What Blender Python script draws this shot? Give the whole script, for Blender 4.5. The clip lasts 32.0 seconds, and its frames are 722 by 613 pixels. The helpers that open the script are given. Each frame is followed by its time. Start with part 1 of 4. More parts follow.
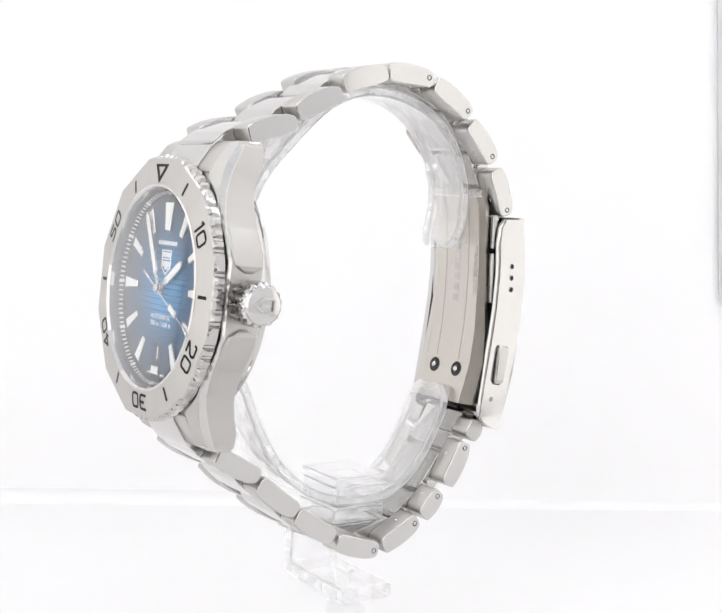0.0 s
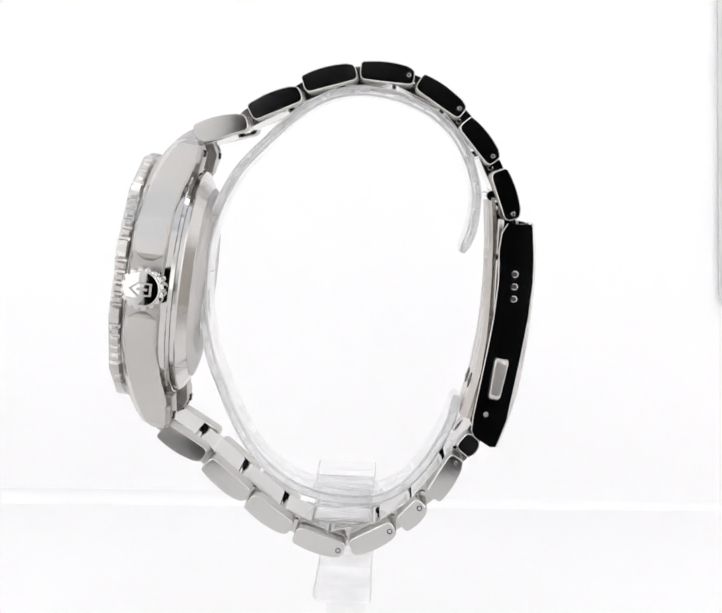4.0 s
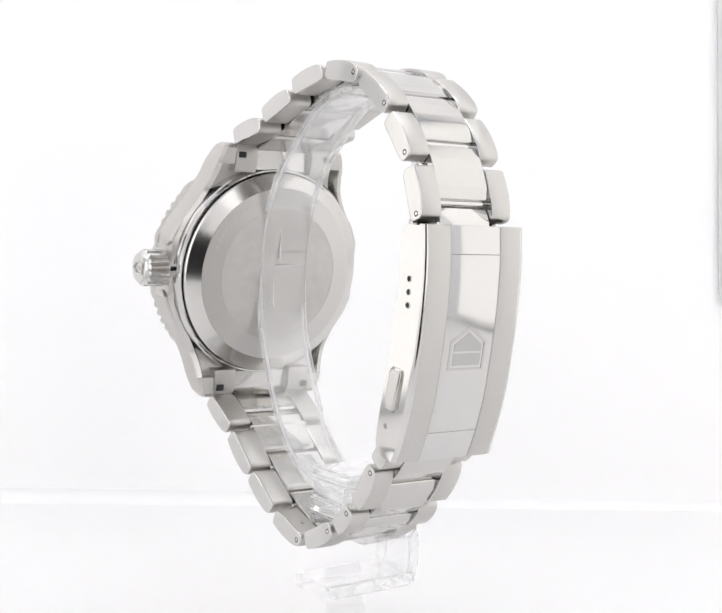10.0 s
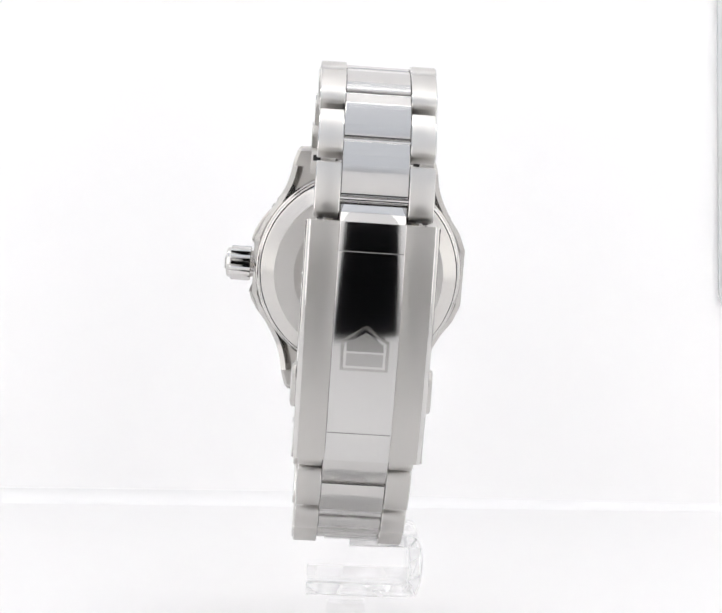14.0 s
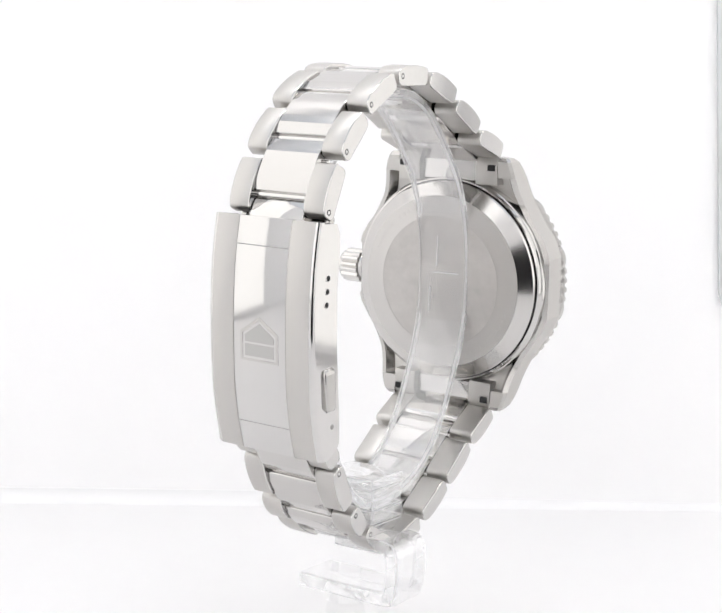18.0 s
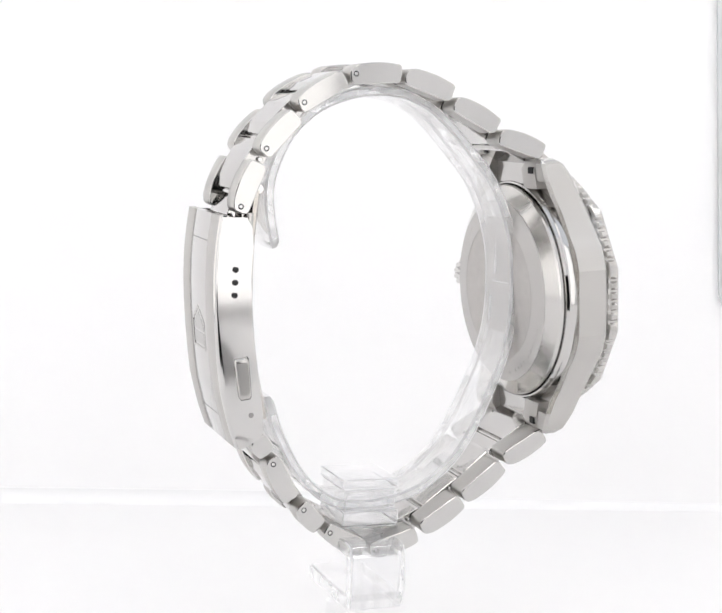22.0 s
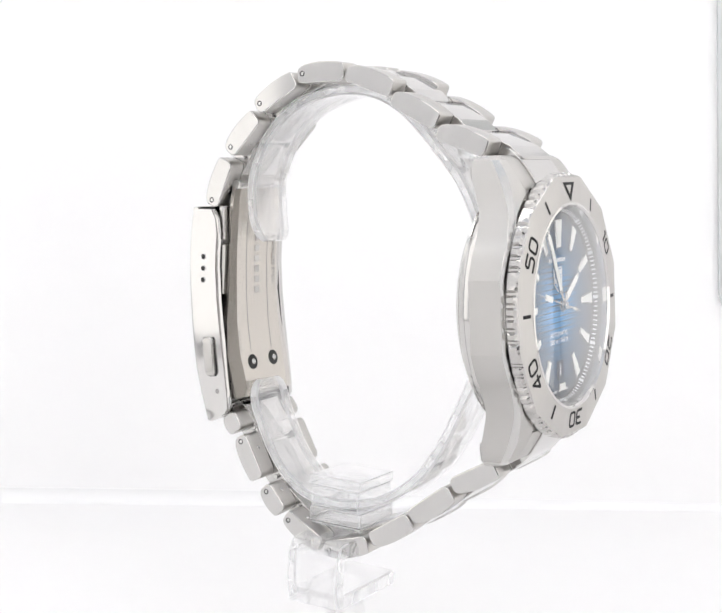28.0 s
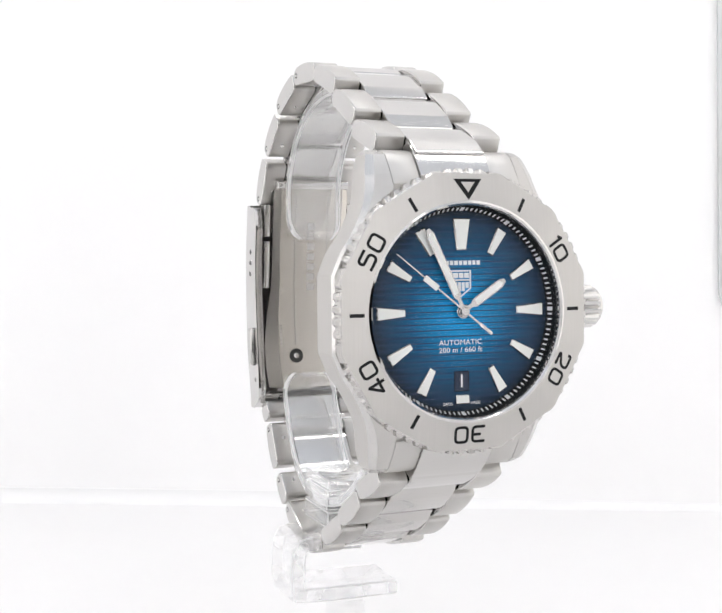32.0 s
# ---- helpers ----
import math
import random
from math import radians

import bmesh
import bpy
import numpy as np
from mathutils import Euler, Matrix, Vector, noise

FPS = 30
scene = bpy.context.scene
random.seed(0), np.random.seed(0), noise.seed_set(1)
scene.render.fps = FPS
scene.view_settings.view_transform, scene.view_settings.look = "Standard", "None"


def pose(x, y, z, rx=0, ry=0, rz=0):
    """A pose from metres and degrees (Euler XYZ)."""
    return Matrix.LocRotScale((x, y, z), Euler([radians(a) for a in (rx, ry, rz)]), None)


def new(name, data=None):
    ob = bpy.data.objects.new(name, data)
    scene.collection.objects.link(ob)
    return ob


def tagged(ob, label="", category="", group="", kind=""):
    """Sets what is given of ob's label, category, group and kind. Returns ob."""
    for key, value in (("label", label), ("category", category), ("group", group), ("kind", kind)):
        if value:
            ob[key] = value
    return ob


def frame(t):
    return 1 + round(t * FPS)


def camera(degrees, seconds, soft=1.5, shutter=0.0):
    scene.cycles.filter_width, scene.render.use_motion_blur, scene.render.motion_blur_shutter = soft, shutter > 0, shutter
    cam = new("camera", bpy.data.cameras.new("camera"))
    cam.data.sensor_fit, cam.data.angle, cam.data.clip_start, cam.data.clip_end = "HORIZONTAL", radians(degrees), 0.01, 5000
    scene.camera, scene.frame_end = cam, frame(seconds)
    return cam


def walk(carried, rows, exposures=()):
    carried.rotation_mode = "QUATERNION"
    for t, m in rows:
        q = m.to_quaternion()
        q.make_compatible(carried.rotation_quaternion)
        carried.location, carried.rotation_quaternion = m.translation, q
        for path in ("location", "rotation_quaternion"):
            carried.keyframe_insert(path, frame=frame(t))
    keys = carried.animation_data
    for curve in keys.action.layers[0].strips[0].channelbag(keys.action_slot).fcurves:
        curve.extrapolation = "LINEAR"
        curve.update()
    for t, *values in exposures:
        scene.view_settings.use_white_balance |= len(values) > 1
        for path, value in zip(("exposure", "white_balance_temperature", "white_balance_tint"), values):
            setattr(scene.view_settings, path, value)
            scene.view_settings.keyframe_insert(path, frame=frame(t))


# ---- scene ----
MM = 0.001
RISE = 0.058          # height of the watch's reference level over the table
SPIN0, SPIN = 305.505, -8.71375   # turn of the stand at the start, degrees, and degrees a second

# ---- camera ----
cam = camera(30.51, 32.0, soft=1.75)
EYE = pose(0.2983 * MM, -206 * MM, RISE + 26.244 * MM, 90 - 6.4905, 0, 0) @ pose(0, 0, 0, 0, 0, 2.5723)
walk(cam, [(0, EYE), (32.0, EYE)], exposures=[(0, 0.0), (32.0, 0.0)])

# ---- world and light ----
world = bpy.data.worlds.new("room")
scene.world = world
world.use_nodes = True
world.node_tree.nodes["Background"].inputs[0].default_value = (0.02, 0.02, 0.022, 1)
world.node_tree.nodes["Background"].inputs[1].default_value = 1.0
LEFT_GLOW, RIGHT_GLOW, TOP_GLOW, STRIP_GLOW, FRONT_GLOW = 1.26, 1.10, 0.65, 7.5, 0.95   # light panels of the box; strip and front ones are added fill


# ---- materials ----
def material(name, color, rough=0.5, metal=0.0, scale=0.0, amount=0.06, bump=0.0, stretch=(1, 1, 1), rough_var=0.0, spec=0.5):
    """A principled material; scale: noise per metre for colour and roughness variation, stretched for brushing."""
    m = bpy.data.materials.new(name)
    m.use_nodes = True
    nt = m.node_tree
    b = nt.nodes["Principled BSDF"]
    b.inputs["Base Color"].default_value = (*color, 1)
    b.inputs["Roughness"].default_value = rough
    b.inputs["Metallic"].default_value = metal
    b.inputs["Specular IOR Level"].default_value = spec
    if scale:
        tc = nt.nodes.new("ShaderNodeTexCoord")
        mp = nt.nodes.new("ShaderNodeMapping")
        mp.inputs["Scale"].default_value = stretch
        nt.links.new(tc.outputs["Object"], mp.inputs["Vector"])
        n1 = nt.nodes.new("ShaderNodeTexNoise")
        n1.inputs["Scale"].default_value = scale
        n1.inputs["Detail"].default_value = 4
        nt.links.new(mp.outputs[0], n1.inputs["Vector"])
        n2 = nt.nodes.new("ShaderNodeTexNoise")
        n2.inputs["Scale"].default_value = 160
        n2.inputs["Detail"].default_value = 3
        nt.links.new(tc.outputs["Object"], n2.inputs["Vector"])
        add = nt.nodes.new("ShaderNodeMath")
        add.operation = "MULTIPLY_ADD"
        add.inputs[1].default_value = 0.6
        nt.links.new(n1.outputs["Fac"], add.inputs[0])
        sc = nt.nodes.new("ShaderNodeMath")
        sc.operation = "MULTIPLY"
        sc.inputs[1].default_value = 0.4
        nt.links.new(n2.outputs["Fac"], sc.inputs[0])
        nt.links.new(sc.outputs[0], add.inputs[2])
        ramp = nt.nodes.new("ShaderNodeMix")
        ramp.data_type = "RGBA"
        ramp.inputs["A"].default_value = (*[c * (1 - amount) for c in color], 1)
        ramp.inputs["B"].default_value = (*[min(1, c * (1 + amount)) for c in color], 1)
        nt.links.new(add.outputs[0], ramp.inputs["Factor"])
        nt.links.new(ramp.outputs["Result"], b.inputs["Base Color"])
        if rough_var:
            mr = nt.nodes.new("ShaderNodeMapRange")
            mr.inputs["To Min"].default_value = max(0, rough - rough_var)
            mr.inputs["To Max"].default_value = rough + rough_var
            nt.links.new(add.outputs[0], mr.inputs["Value"])
            nt.links.new(mr.outputs[0], b.inputs["Roughness"])
        if bump:
            bp = nt.nodes.new("ShaderNodeBump")
            bp.inputs["Strength"].default_value = bump
            bp.inputs["Distance"].default_value = 0.00005
            nt.links.new(n1.outputs["Fac"], bp.inputs["Height"])
            nt.links.new(bp.outputs[0], b.inputs["Normal"])
    return m


def glossy_clear(name, base, power, tint=(1, 1, 1), gain=1.0):
    """A clear solid: see-through, with gloss that grows towards grazing view."""
    m = bpy.data.materials.new(name)
    m.use_nodes = True
    nt = m.node_tree
    out = nt.nodes["Material Output"]
    nt.nodes.remove(nt.nodes["Principled BSDF"])
    tr = nt.nodes.new("ShaderNodeBsdfTransparent")
    tr.inputs[0].default_value = (*tint, 1)
    gl = nt.nodes.new("ShaderNodeBsdfGlossy")
    gl.inputs["Roughness"].default_value = 0.04
    gl.inputs["Color"].default_value = (1, 1, 1, 1)
    lw = nt.nodes.new("ShaderNodeLayerWeight")
    lw.inputs["Blend"].default_value = 0.5
    pw = nt.nodes.new("ShaderNodeMath")
    pw.operation = "POWER"
    pw.inputs[1].default_value = power
    nt.links.new(lw.outputs["Facing"], pw.inputs[0])
    fr = nt.nodes.new("ShaderNodeMath")
    fr.operation = "MULTIPLY_ADD"
    fr.inputs[1].default_value = gain * (1 - base)
    fr.use_clamp = True
    fr.inputs[2].default_value = base
    nt.links.new(pw.outputs[0], fr.inputs[0])
    mx = nt.nodes.new("ShaderNodeMixShader")
    nt.links.new(fr.outputs[0], mx.inputs[0])
    nt.links.new(tr.outputs[0], mx.inputs[1])
    nt.links.new(gl.outputs[0], mx.inputs[2])
    nt.links.new(mx.outputs[0], out.inputs[0])
    return m


def emitter(name, color, strength, base=0.3):
    m = bpy.data.materials.new(name)
    m.use_nodes = True
    b = m.node_tree.nodes["Principled BSDF"]
    b.inputs["Base Color"].default_value = (base, base, base, 1)
    b.inputs["Roughness"].default_value = 0.7
    b.inputs["Specular IOR Level"].default_value = 0.1
    b.inputs["Emission Color"].default_value = (*color, 1)
    b.inputs["Emission Strength"].default_value = strength
    return m


STEEL = (0.545, 0.530, 0.510)
caseback_polish = material("caseback_polish", (0.62, 0.605, 0.585), 0.17, 1.0, 900, 0.04, 0.02, rough_var=0.03)
cover_polish = material("clasp_cover_polish", (0.62, 0.61, 0.598), 0.085, 1.0, 1200, 0.03, 0.02, (6, 0.2, 0.2), rough_var=0.03)
polished = material("polished_steel", (0.64, 0.628, 0.613), 0.07, 1.0, 900, 0.03, 0.02, rough_var=0.03)
brushed_z = material("brushed_steel", STEEL, 0.42, 1.0, 2200, 0.035, 0.06, (6, 0.12, 0.12), 0.04)
satin = material("satin_steel", STEEL, 0.2, 1.0, 2400, 0.03, 0.05, (0.1, 5, 0.1), 0.04)
bezel_steel = material("bezel_steel", (0.52, 0.503, 0.482), 0.34, 1.0, 2400, 0.10, 0.10, (3, 0.06, 0.2), 0.06)
wing_steel = material("long_brushed_steel", STEEL, 0.42, 1.0, 2600, 0.04, 0.05, (6, 0.12, 0.12), 0.04)
blasted = material("blasted_steel", (0.55, 0.535, 0.52), 0.4, 1.0, 5000, 0.06, 0.3, rough_var=0.05)
black_paint = material("black_paint", (0.012, 0.012, 0.013), 0.45, 0.0, 3000, 0.3, spec=0.12)
# near-black colour stands in for the shade inside holes, slots and gaps
gap_shade = material("recess_shade", (0.03, 0.03, 0.03), 0.6, 0.3, 2000, 0.3)
lume = material("luminous_paint", (0.88, 0.885, 0.85), 0.55, 0.0, 5000, 0.03)
white_print = material("white_print", (0.86, 0.88, 0.90), 0.5, 0.0, 3000, 0.03)
# Back wall lighter, ceiling dimmer and bluer: light level put into the whites.
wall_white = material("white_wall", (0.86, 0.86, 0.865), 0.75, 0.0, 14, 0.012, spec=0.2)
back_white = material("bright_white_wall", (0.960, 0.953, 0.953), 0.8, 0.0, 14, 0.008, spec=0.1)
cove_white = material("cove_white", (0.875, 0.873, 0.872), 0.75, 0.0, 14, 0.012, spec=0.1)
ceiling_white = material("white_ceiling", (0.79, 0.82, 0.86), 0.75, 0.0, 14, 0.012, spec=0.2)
table_white = material("white_table", (0.832, 0.824, 0.823), 0.55, 0.0, 14, 0.015, spec=0.3)
seal_grey = material("grey_panel", (0.62, 0.635, 0.63), 0.7, 0.0, 60, 0.08)
room_dark = material("dark_room", (0.02, 0.02, 0.022), 0.8, 0.0, 5, 0.3)
link_polish = material("centre_link_polish", (0.58, 0.567, 0.552), 0.09, 1.0, 1500, 0.05, 0.04, (0.15, 4, 4), 0.03)
etched = material("etched_steel", (0.50, 0.482, 0.465), 0.42, 1.0, 500, 0.24, 0.08, rough_var=0.06)
shield_steel = material("shield_steel", (0.48, 0.47, 0.455), 0.16, 1.0, 2500, 0.05)
tooth_steel = material("tooth_steel", (0.54, 0.525, 0.507), 0.25, 1.0, 2400, 0.06, 0.05)
link_brushed = material("brushed_link_steel", STEEL, 0.37, 1.0, 2200, 0.04, 0.06, (6, 0.12, 0.12), 0.05)
# warm tint puts the warm reflections inside the clasp into the colour
blade_steel = material("blade_steel", (0.58, 0.548, 0.505), 0.26, 1.0, 2400, 0.04, 0.05, (0.1, 0.1, 5), 0.04)
flank_polish = material("polished_link_flank", (0.60, 0.588, 0.573), 0.08, 1.0, 900, 0.04, 0.02, rough_var=0.03)
bevel_polish = material("bevel_polish", (0.62, 0.608, 0.592), 0.2, 1.0, 900, 0.04, 0.02, rough_var=0.04)
faint = material("faint_engraving", (0.48, 0.465, 0.45), 0.4, 1.0, 3000, 0.06)
engrave = material("engraved_steel", (0.36, 0.35, 0.34), 0.45, 1.0, 3000, 0.06)
crystal_glass = glossy_clear("sapphire_crystal", 0.006, 3.4, (0.99, 0.99, 0.99), 1.6)
left_led = emitter("left_diffuser", (1.0, 0.985, 0.97), LEFT_GLOW)
right_led = emitter("right_diffuser", (1.0, 0.985, 0.97), RIGHT_GLOW)
front_led = emitter("front_fill_diffuser", (1.0, 0.985, 0.97), FRONT_GLOW, 0.8)
top_led = emitter("top_diffuser", (0.90, 0.965, 1.08), TOP_GLOW)
strip_led = emitter("back_fill_strip", (1.0, 0.982, 0.968), STRIP_GLOW)


def milky(name, amount, tint):
    """An acrylic edge: part clear, part white scatter that paints the light piped along it."""
    m = bpy.data.materials.new(name)
    m.use_nodes = True
    nt = m.node_tree
    nt.nodes.remove(nt.nodes["Principled BSDF"])
    tr = nt.nodes.new("ShaderNodeBsdfTransparent")
    tr.inputs[0].default_value = (*tint, 1)
    di = nt.nodes.new("ShaderNodeBsdfTranslucent")
    di.inputs[0].default_value = (0.95, 0.95, 0.95, 1)
    df = nt.nodes.new("ShaderNodeBsdfDiffuse")
    df.inputs[0].default_value = (0.95, 0.95, 0.95, 1)
    m1 = nt.nodes.new("ShaderNodeMixShader")
    m1.inputs[0].default_value = 0.5
    nt.links.new(di.outputs[0], m1.inputs[1])
    nt.links.new(df.outputs[0], m1.inputs[2])
    m2 = nt.nodes.new("ShaderNodeMixShader")
    m2.inputs[0].default_value = amount
    nt.links.new(tr.outputs[0], m2.inputs[1])
    nt.links.new(m1.outputs[0], m2.inputs[2])
    nt.links.new(m2.outputs[0], nt.nodes["Material Output"].inputs[0])
    return m




def hazy_clear(name, base, power, haze, wave):
    """Clear acrylic with gloss and a white haze that paints its reflected light; wave: unevenness of the gloss."""
    m = glossy_clear(name, base, power, (0.985, 0.985, 0.987))
    nt = m.node_tree
    out = nt.nodes["Material Output"]
    clear = out.inputs[0].links[0].from_socket
    di = nt.nodes.new("ShaderNodeBsdfTranslucent")
    di.inputs[0].default_value = (0.96, 0.96, 0.965, 1)
    df = nt.nodes.new("ShaderNodeBsdfDiffuse")
    df.inputs[0].default_value = (0.96, 0.96, 0.965, 1)
    m1 = nt.nodes.new("ShaderNodeMixShader")
    m1.inputs[0].default_value = 0.5
    nt.links.new(di.outputs[0], m1.inputs[1])
    nt.links.new(df.outputs[0], m1.inputs[2])
    tc = nt.nodes.new("ShaderNodeTexCoord")
    nz = nt.nodes.new("ShaderNodeTexNoise")
    nz.inputs["Scale"].default_value = 170
    nz.inputs["Detail"].default_value = 3
    nt.links.new(tc.outputs["Object"], nz.inputs["Vector"])
    mr = nt.nodes.new("ShaderNodeMapRange")
    mr.inputs["From Min"].default_value = 0.3
    mr.inputs["From Max"].default_value = 0.7
    mr.inputs["To Min"].default_value = haze * 0.4
    mr.inputs["To Max"].default_value = haze * 1.6
    nt.links.new(nz.outputs["Fac"], mr.inputs["Value"])
    bp = nt.nodes.new("ShaderNodeBump")
    bp.inputs["Strength"].default_value = wave
    bp.inputs["Distance"].default_value = 0.0006
    nt.links.new(nz.outputs["Fac"], bp.inputs["Height"])
    for n in nt.nodes:
        if n.bl_idname == "ShaderNodeBsdfGlossy":
            nt.links.new(bp.outputs[0], n.inputs["Normal"])
    m2 = nt.nodes.new("ShaderNodeMixShader")
    nt.links.new(mr.outputs[0], m2.inputs[0])
    nt.links.new(clear, m2.inputs[1])
    nt.links.new(m1.outputs[0], m2.inputs[2])
    nt.links.new(m2.outputs[0], out.inputs[0])
    return m


# haze stands in for the white veil of reflections on the acrylic
acrylic = hazy_clear("clear_acrylic", 0.08, 2.2, 0.07, 0.12)
acrylic_side = hazy_clear("acrylic_side", 0.12, 2.0, 0.28, 0.1)
# white of the edges stands in for their bright piped light
acrylic_edge = milky("acrylic_edge", 0.92, (0.97, 0.97, 0.97))
frosted = glossy_clear("frosted_acrylic", 0.06, 2.2, (0.965, 0.965, 0.965))


def dial_material():
    """Blue smoked dial: bright towards the middle, near black at the rim, with fine horizontal lines."""
    m = bpy.data.materials.new("blue_smoked_dial")
    m.use_nodes = True
    nt = m.node_tree
    b = nt.nodes["Principled BSDF"]
    tc = nt.nodes.new("ShaderNodeTexCoord")
    vl = nt.nodes.new("ShaderNodeVectorMath")
    vl.operation = "LENGTH"
    nt.links.new(tc.outputs["Object"], vl.inputs[0])
    mr = nt.nodes.new("ShaderNodeMapRange")
    mr.inputs["From Min"].default_value = 0.002
    mr.inputs["From Max"].default_value = 0.0138
    nt.links.new(vl.outputs["Value"], mr.inputs["Value"])
    cr = nt.nodes.new("ShaderNodeValToRGB")
    cr.color_ramp.elements[0].color = (0.004, 0.38, 0.82, 1)
    cr.color_ramp.elements[1].color = (0.005, 0.010, 0.020, 1)
    e = cr.color_ramp.elements.new(0.5)
    e.color = (0.004, 0.108, 0.25, 1)
    nt.links.new(mr.outputs[0], cr.inputs[0])
    mp = nt.nodes.new("ShaderNodeMapping")
    mp.inputs["Scale"].default_value = (60, 6000, 60)
    nt.links.new(tc.outputs["Object"], mp.inputs[0])
    nz = nt.nodes.new("ShaderNodeTexNoise")
    nz.inputs["Scale"].default_value = 1
    nz.inputs["Detail"].default_value = 3
    nt.links.new(mp.outputs[0], nz.inputs["Vector"])
    mx = nt.nodes.new("ShaderNodeMix")
    mx.data_type = "RGBA"
    mx.blend_type = "MULTIPLY"
    mx.inputs["Factor"].default_value = 0.7
    g = nt.nodes.new("ShaderNodeValToRGB")
    g.color_ramp.elements[0].position = 0.35
    g.color_ramp.elements[0].color = (0.35, 0.35, 0.4, 1)
    g.color_ramp.elements[1].position = 0.62
    nt.links.new(nz.outputs["Fac"], g.inputs[0])
    nt.links.new(cr.outputs[0], mx.inputs["A"])
    nt.links.new(g.outputs[0], mx.inputs["B"])
    nt.links.new(mx.outputs["Result"], b.inputs["Base Color"])
    b.inputs["Roughness"].default_value = 0.45
    b.inputs["Specular IOR Level"].default_value = 0.25
    return m


dial_blue = dial_material()
navy = material("navy_disc", (0.006, 0.02, 0.055), 0.45, 0.0, 3000, 0.2)
dial_groove = material("dark_blue_groove", (0.004, 0.03, 0.09), 0.5, 0.1, 3000, 0.2)


# ---- mesh helpers (millimetres in, metres out) ----
def finish(bm, angle=32):
    for f in bm.faces:
        f.smooth = True
    lim = radians(angle)
    for e in bm.edges:
        e.smooth = len(e.link_faces) == 2 and e.calc_face_angle(0) < lim and max(len(f.verts) for f in e.link_faces) < 7


def part(name, bm, mat, parent, label="", m=None, angle=32, second=None):
    bmesh.ops.remove_doubles(bm, verts=bm.verts, dist=1e-4)
    bmesh.ops.recalc_face_normals(bm, faces=bm.faces)
    finish(bm, angle)
    bmesh.ops.scale(bm, vec=(MM, MM, MM), verts=bm.verts)
    me = bpy.data.meshes.new(name)
    bm.to_mesh(me)
    bm.free()
    me.materials.append(mat)
    if second:
        me.materials.append(second)
    ob = new(name, me)
    if parent is not None:
        ob.parent = parent
    if m is not None:
        ob.matrix_basis = m
    if label:
        tagged(ob, label)
    return ob


def share(name, me, parent, m):
    ob = new(name, me)
    ob.parent = parent
    ob.matrix_basis = m
    return ob


def mm(x, y, z, rx=0, ry=0, rz=0):
    return pose(x * MM, y * MM, z * MM, rx, ry, rz)


def add_rings(bm, rings, close=True, caps=True):
    """Skins a list of equal-length point loops."""
    vs = [[bm.verts.new(p) for p in r] for r in rings]
    n = len(vs[0])
    for a, b in zip(vs, vs[1:]):
        for i in range(n if close else n - 1):
            j = (i + 1) % n
            try:
                bm.faces.new((a[i], a[j], b[j], b[i]))
            except ValueError:
                pass
    if caps:
        bm.faces.new(vs[0][::-1])
        bm.faces.new(vs[-1])
    return vs


def lathe(profile, seg=96, bm=None):
    """Turns (radius, height) pairs about the z axis."""
    bm = bm or bmesh.new()
    rings = []
    for r, h in profile:
        rings.append([(max(r, 1e-3) * math.cos(2 * math.pi * i / seg), max(r, 1e-3) * math.sin(2 * math.pi * i / seg), h) for i in range(seg)])
    add_rings(bm, rings, True, False)
    return bm


def closed_lathe(profile, seg=96, bm=None):
    return lathe(list(profile) + [profile[0]], seg, bm)


def disc(r, h0, h1, seg=64, bevel=0.0):
    b = min(bevel, (h1 - h0) / 2)
    pr = [(0, h0), (r - b, h0), (r, h0 + b), (r, h1 - b), (r - b, h1), (0, h1)] if b else [(0, h0), (r, h0), (r, h1), (0, h1)]
    return lathe(pr, seg)


def box(x0, x1, y0, y1, z0, z1, bevel=0.0, seg=2, bm=None):
    own = bm is None
    bm = bm or bmesh.new()
    r = bmesh.ops.create_cube(bm, size=1)
    vs = r["verts"]
    for v in vs:
        v.co = ((x0 + x1) / 2 + v.co.x * (x1 - x0), (y0 + y1) / 2 + v.co.y * (y1 - y0), (z0 + z1) / 2 + v.co.z * (z1 - z0))
    if bevel:
        es = list({e for v in vs for e in v.link_edges})
        bmesh.ops.bevel(bm, geom=es, offset=bevel, segments=seg, profile=0.5, affect="EDGES")
    return bm


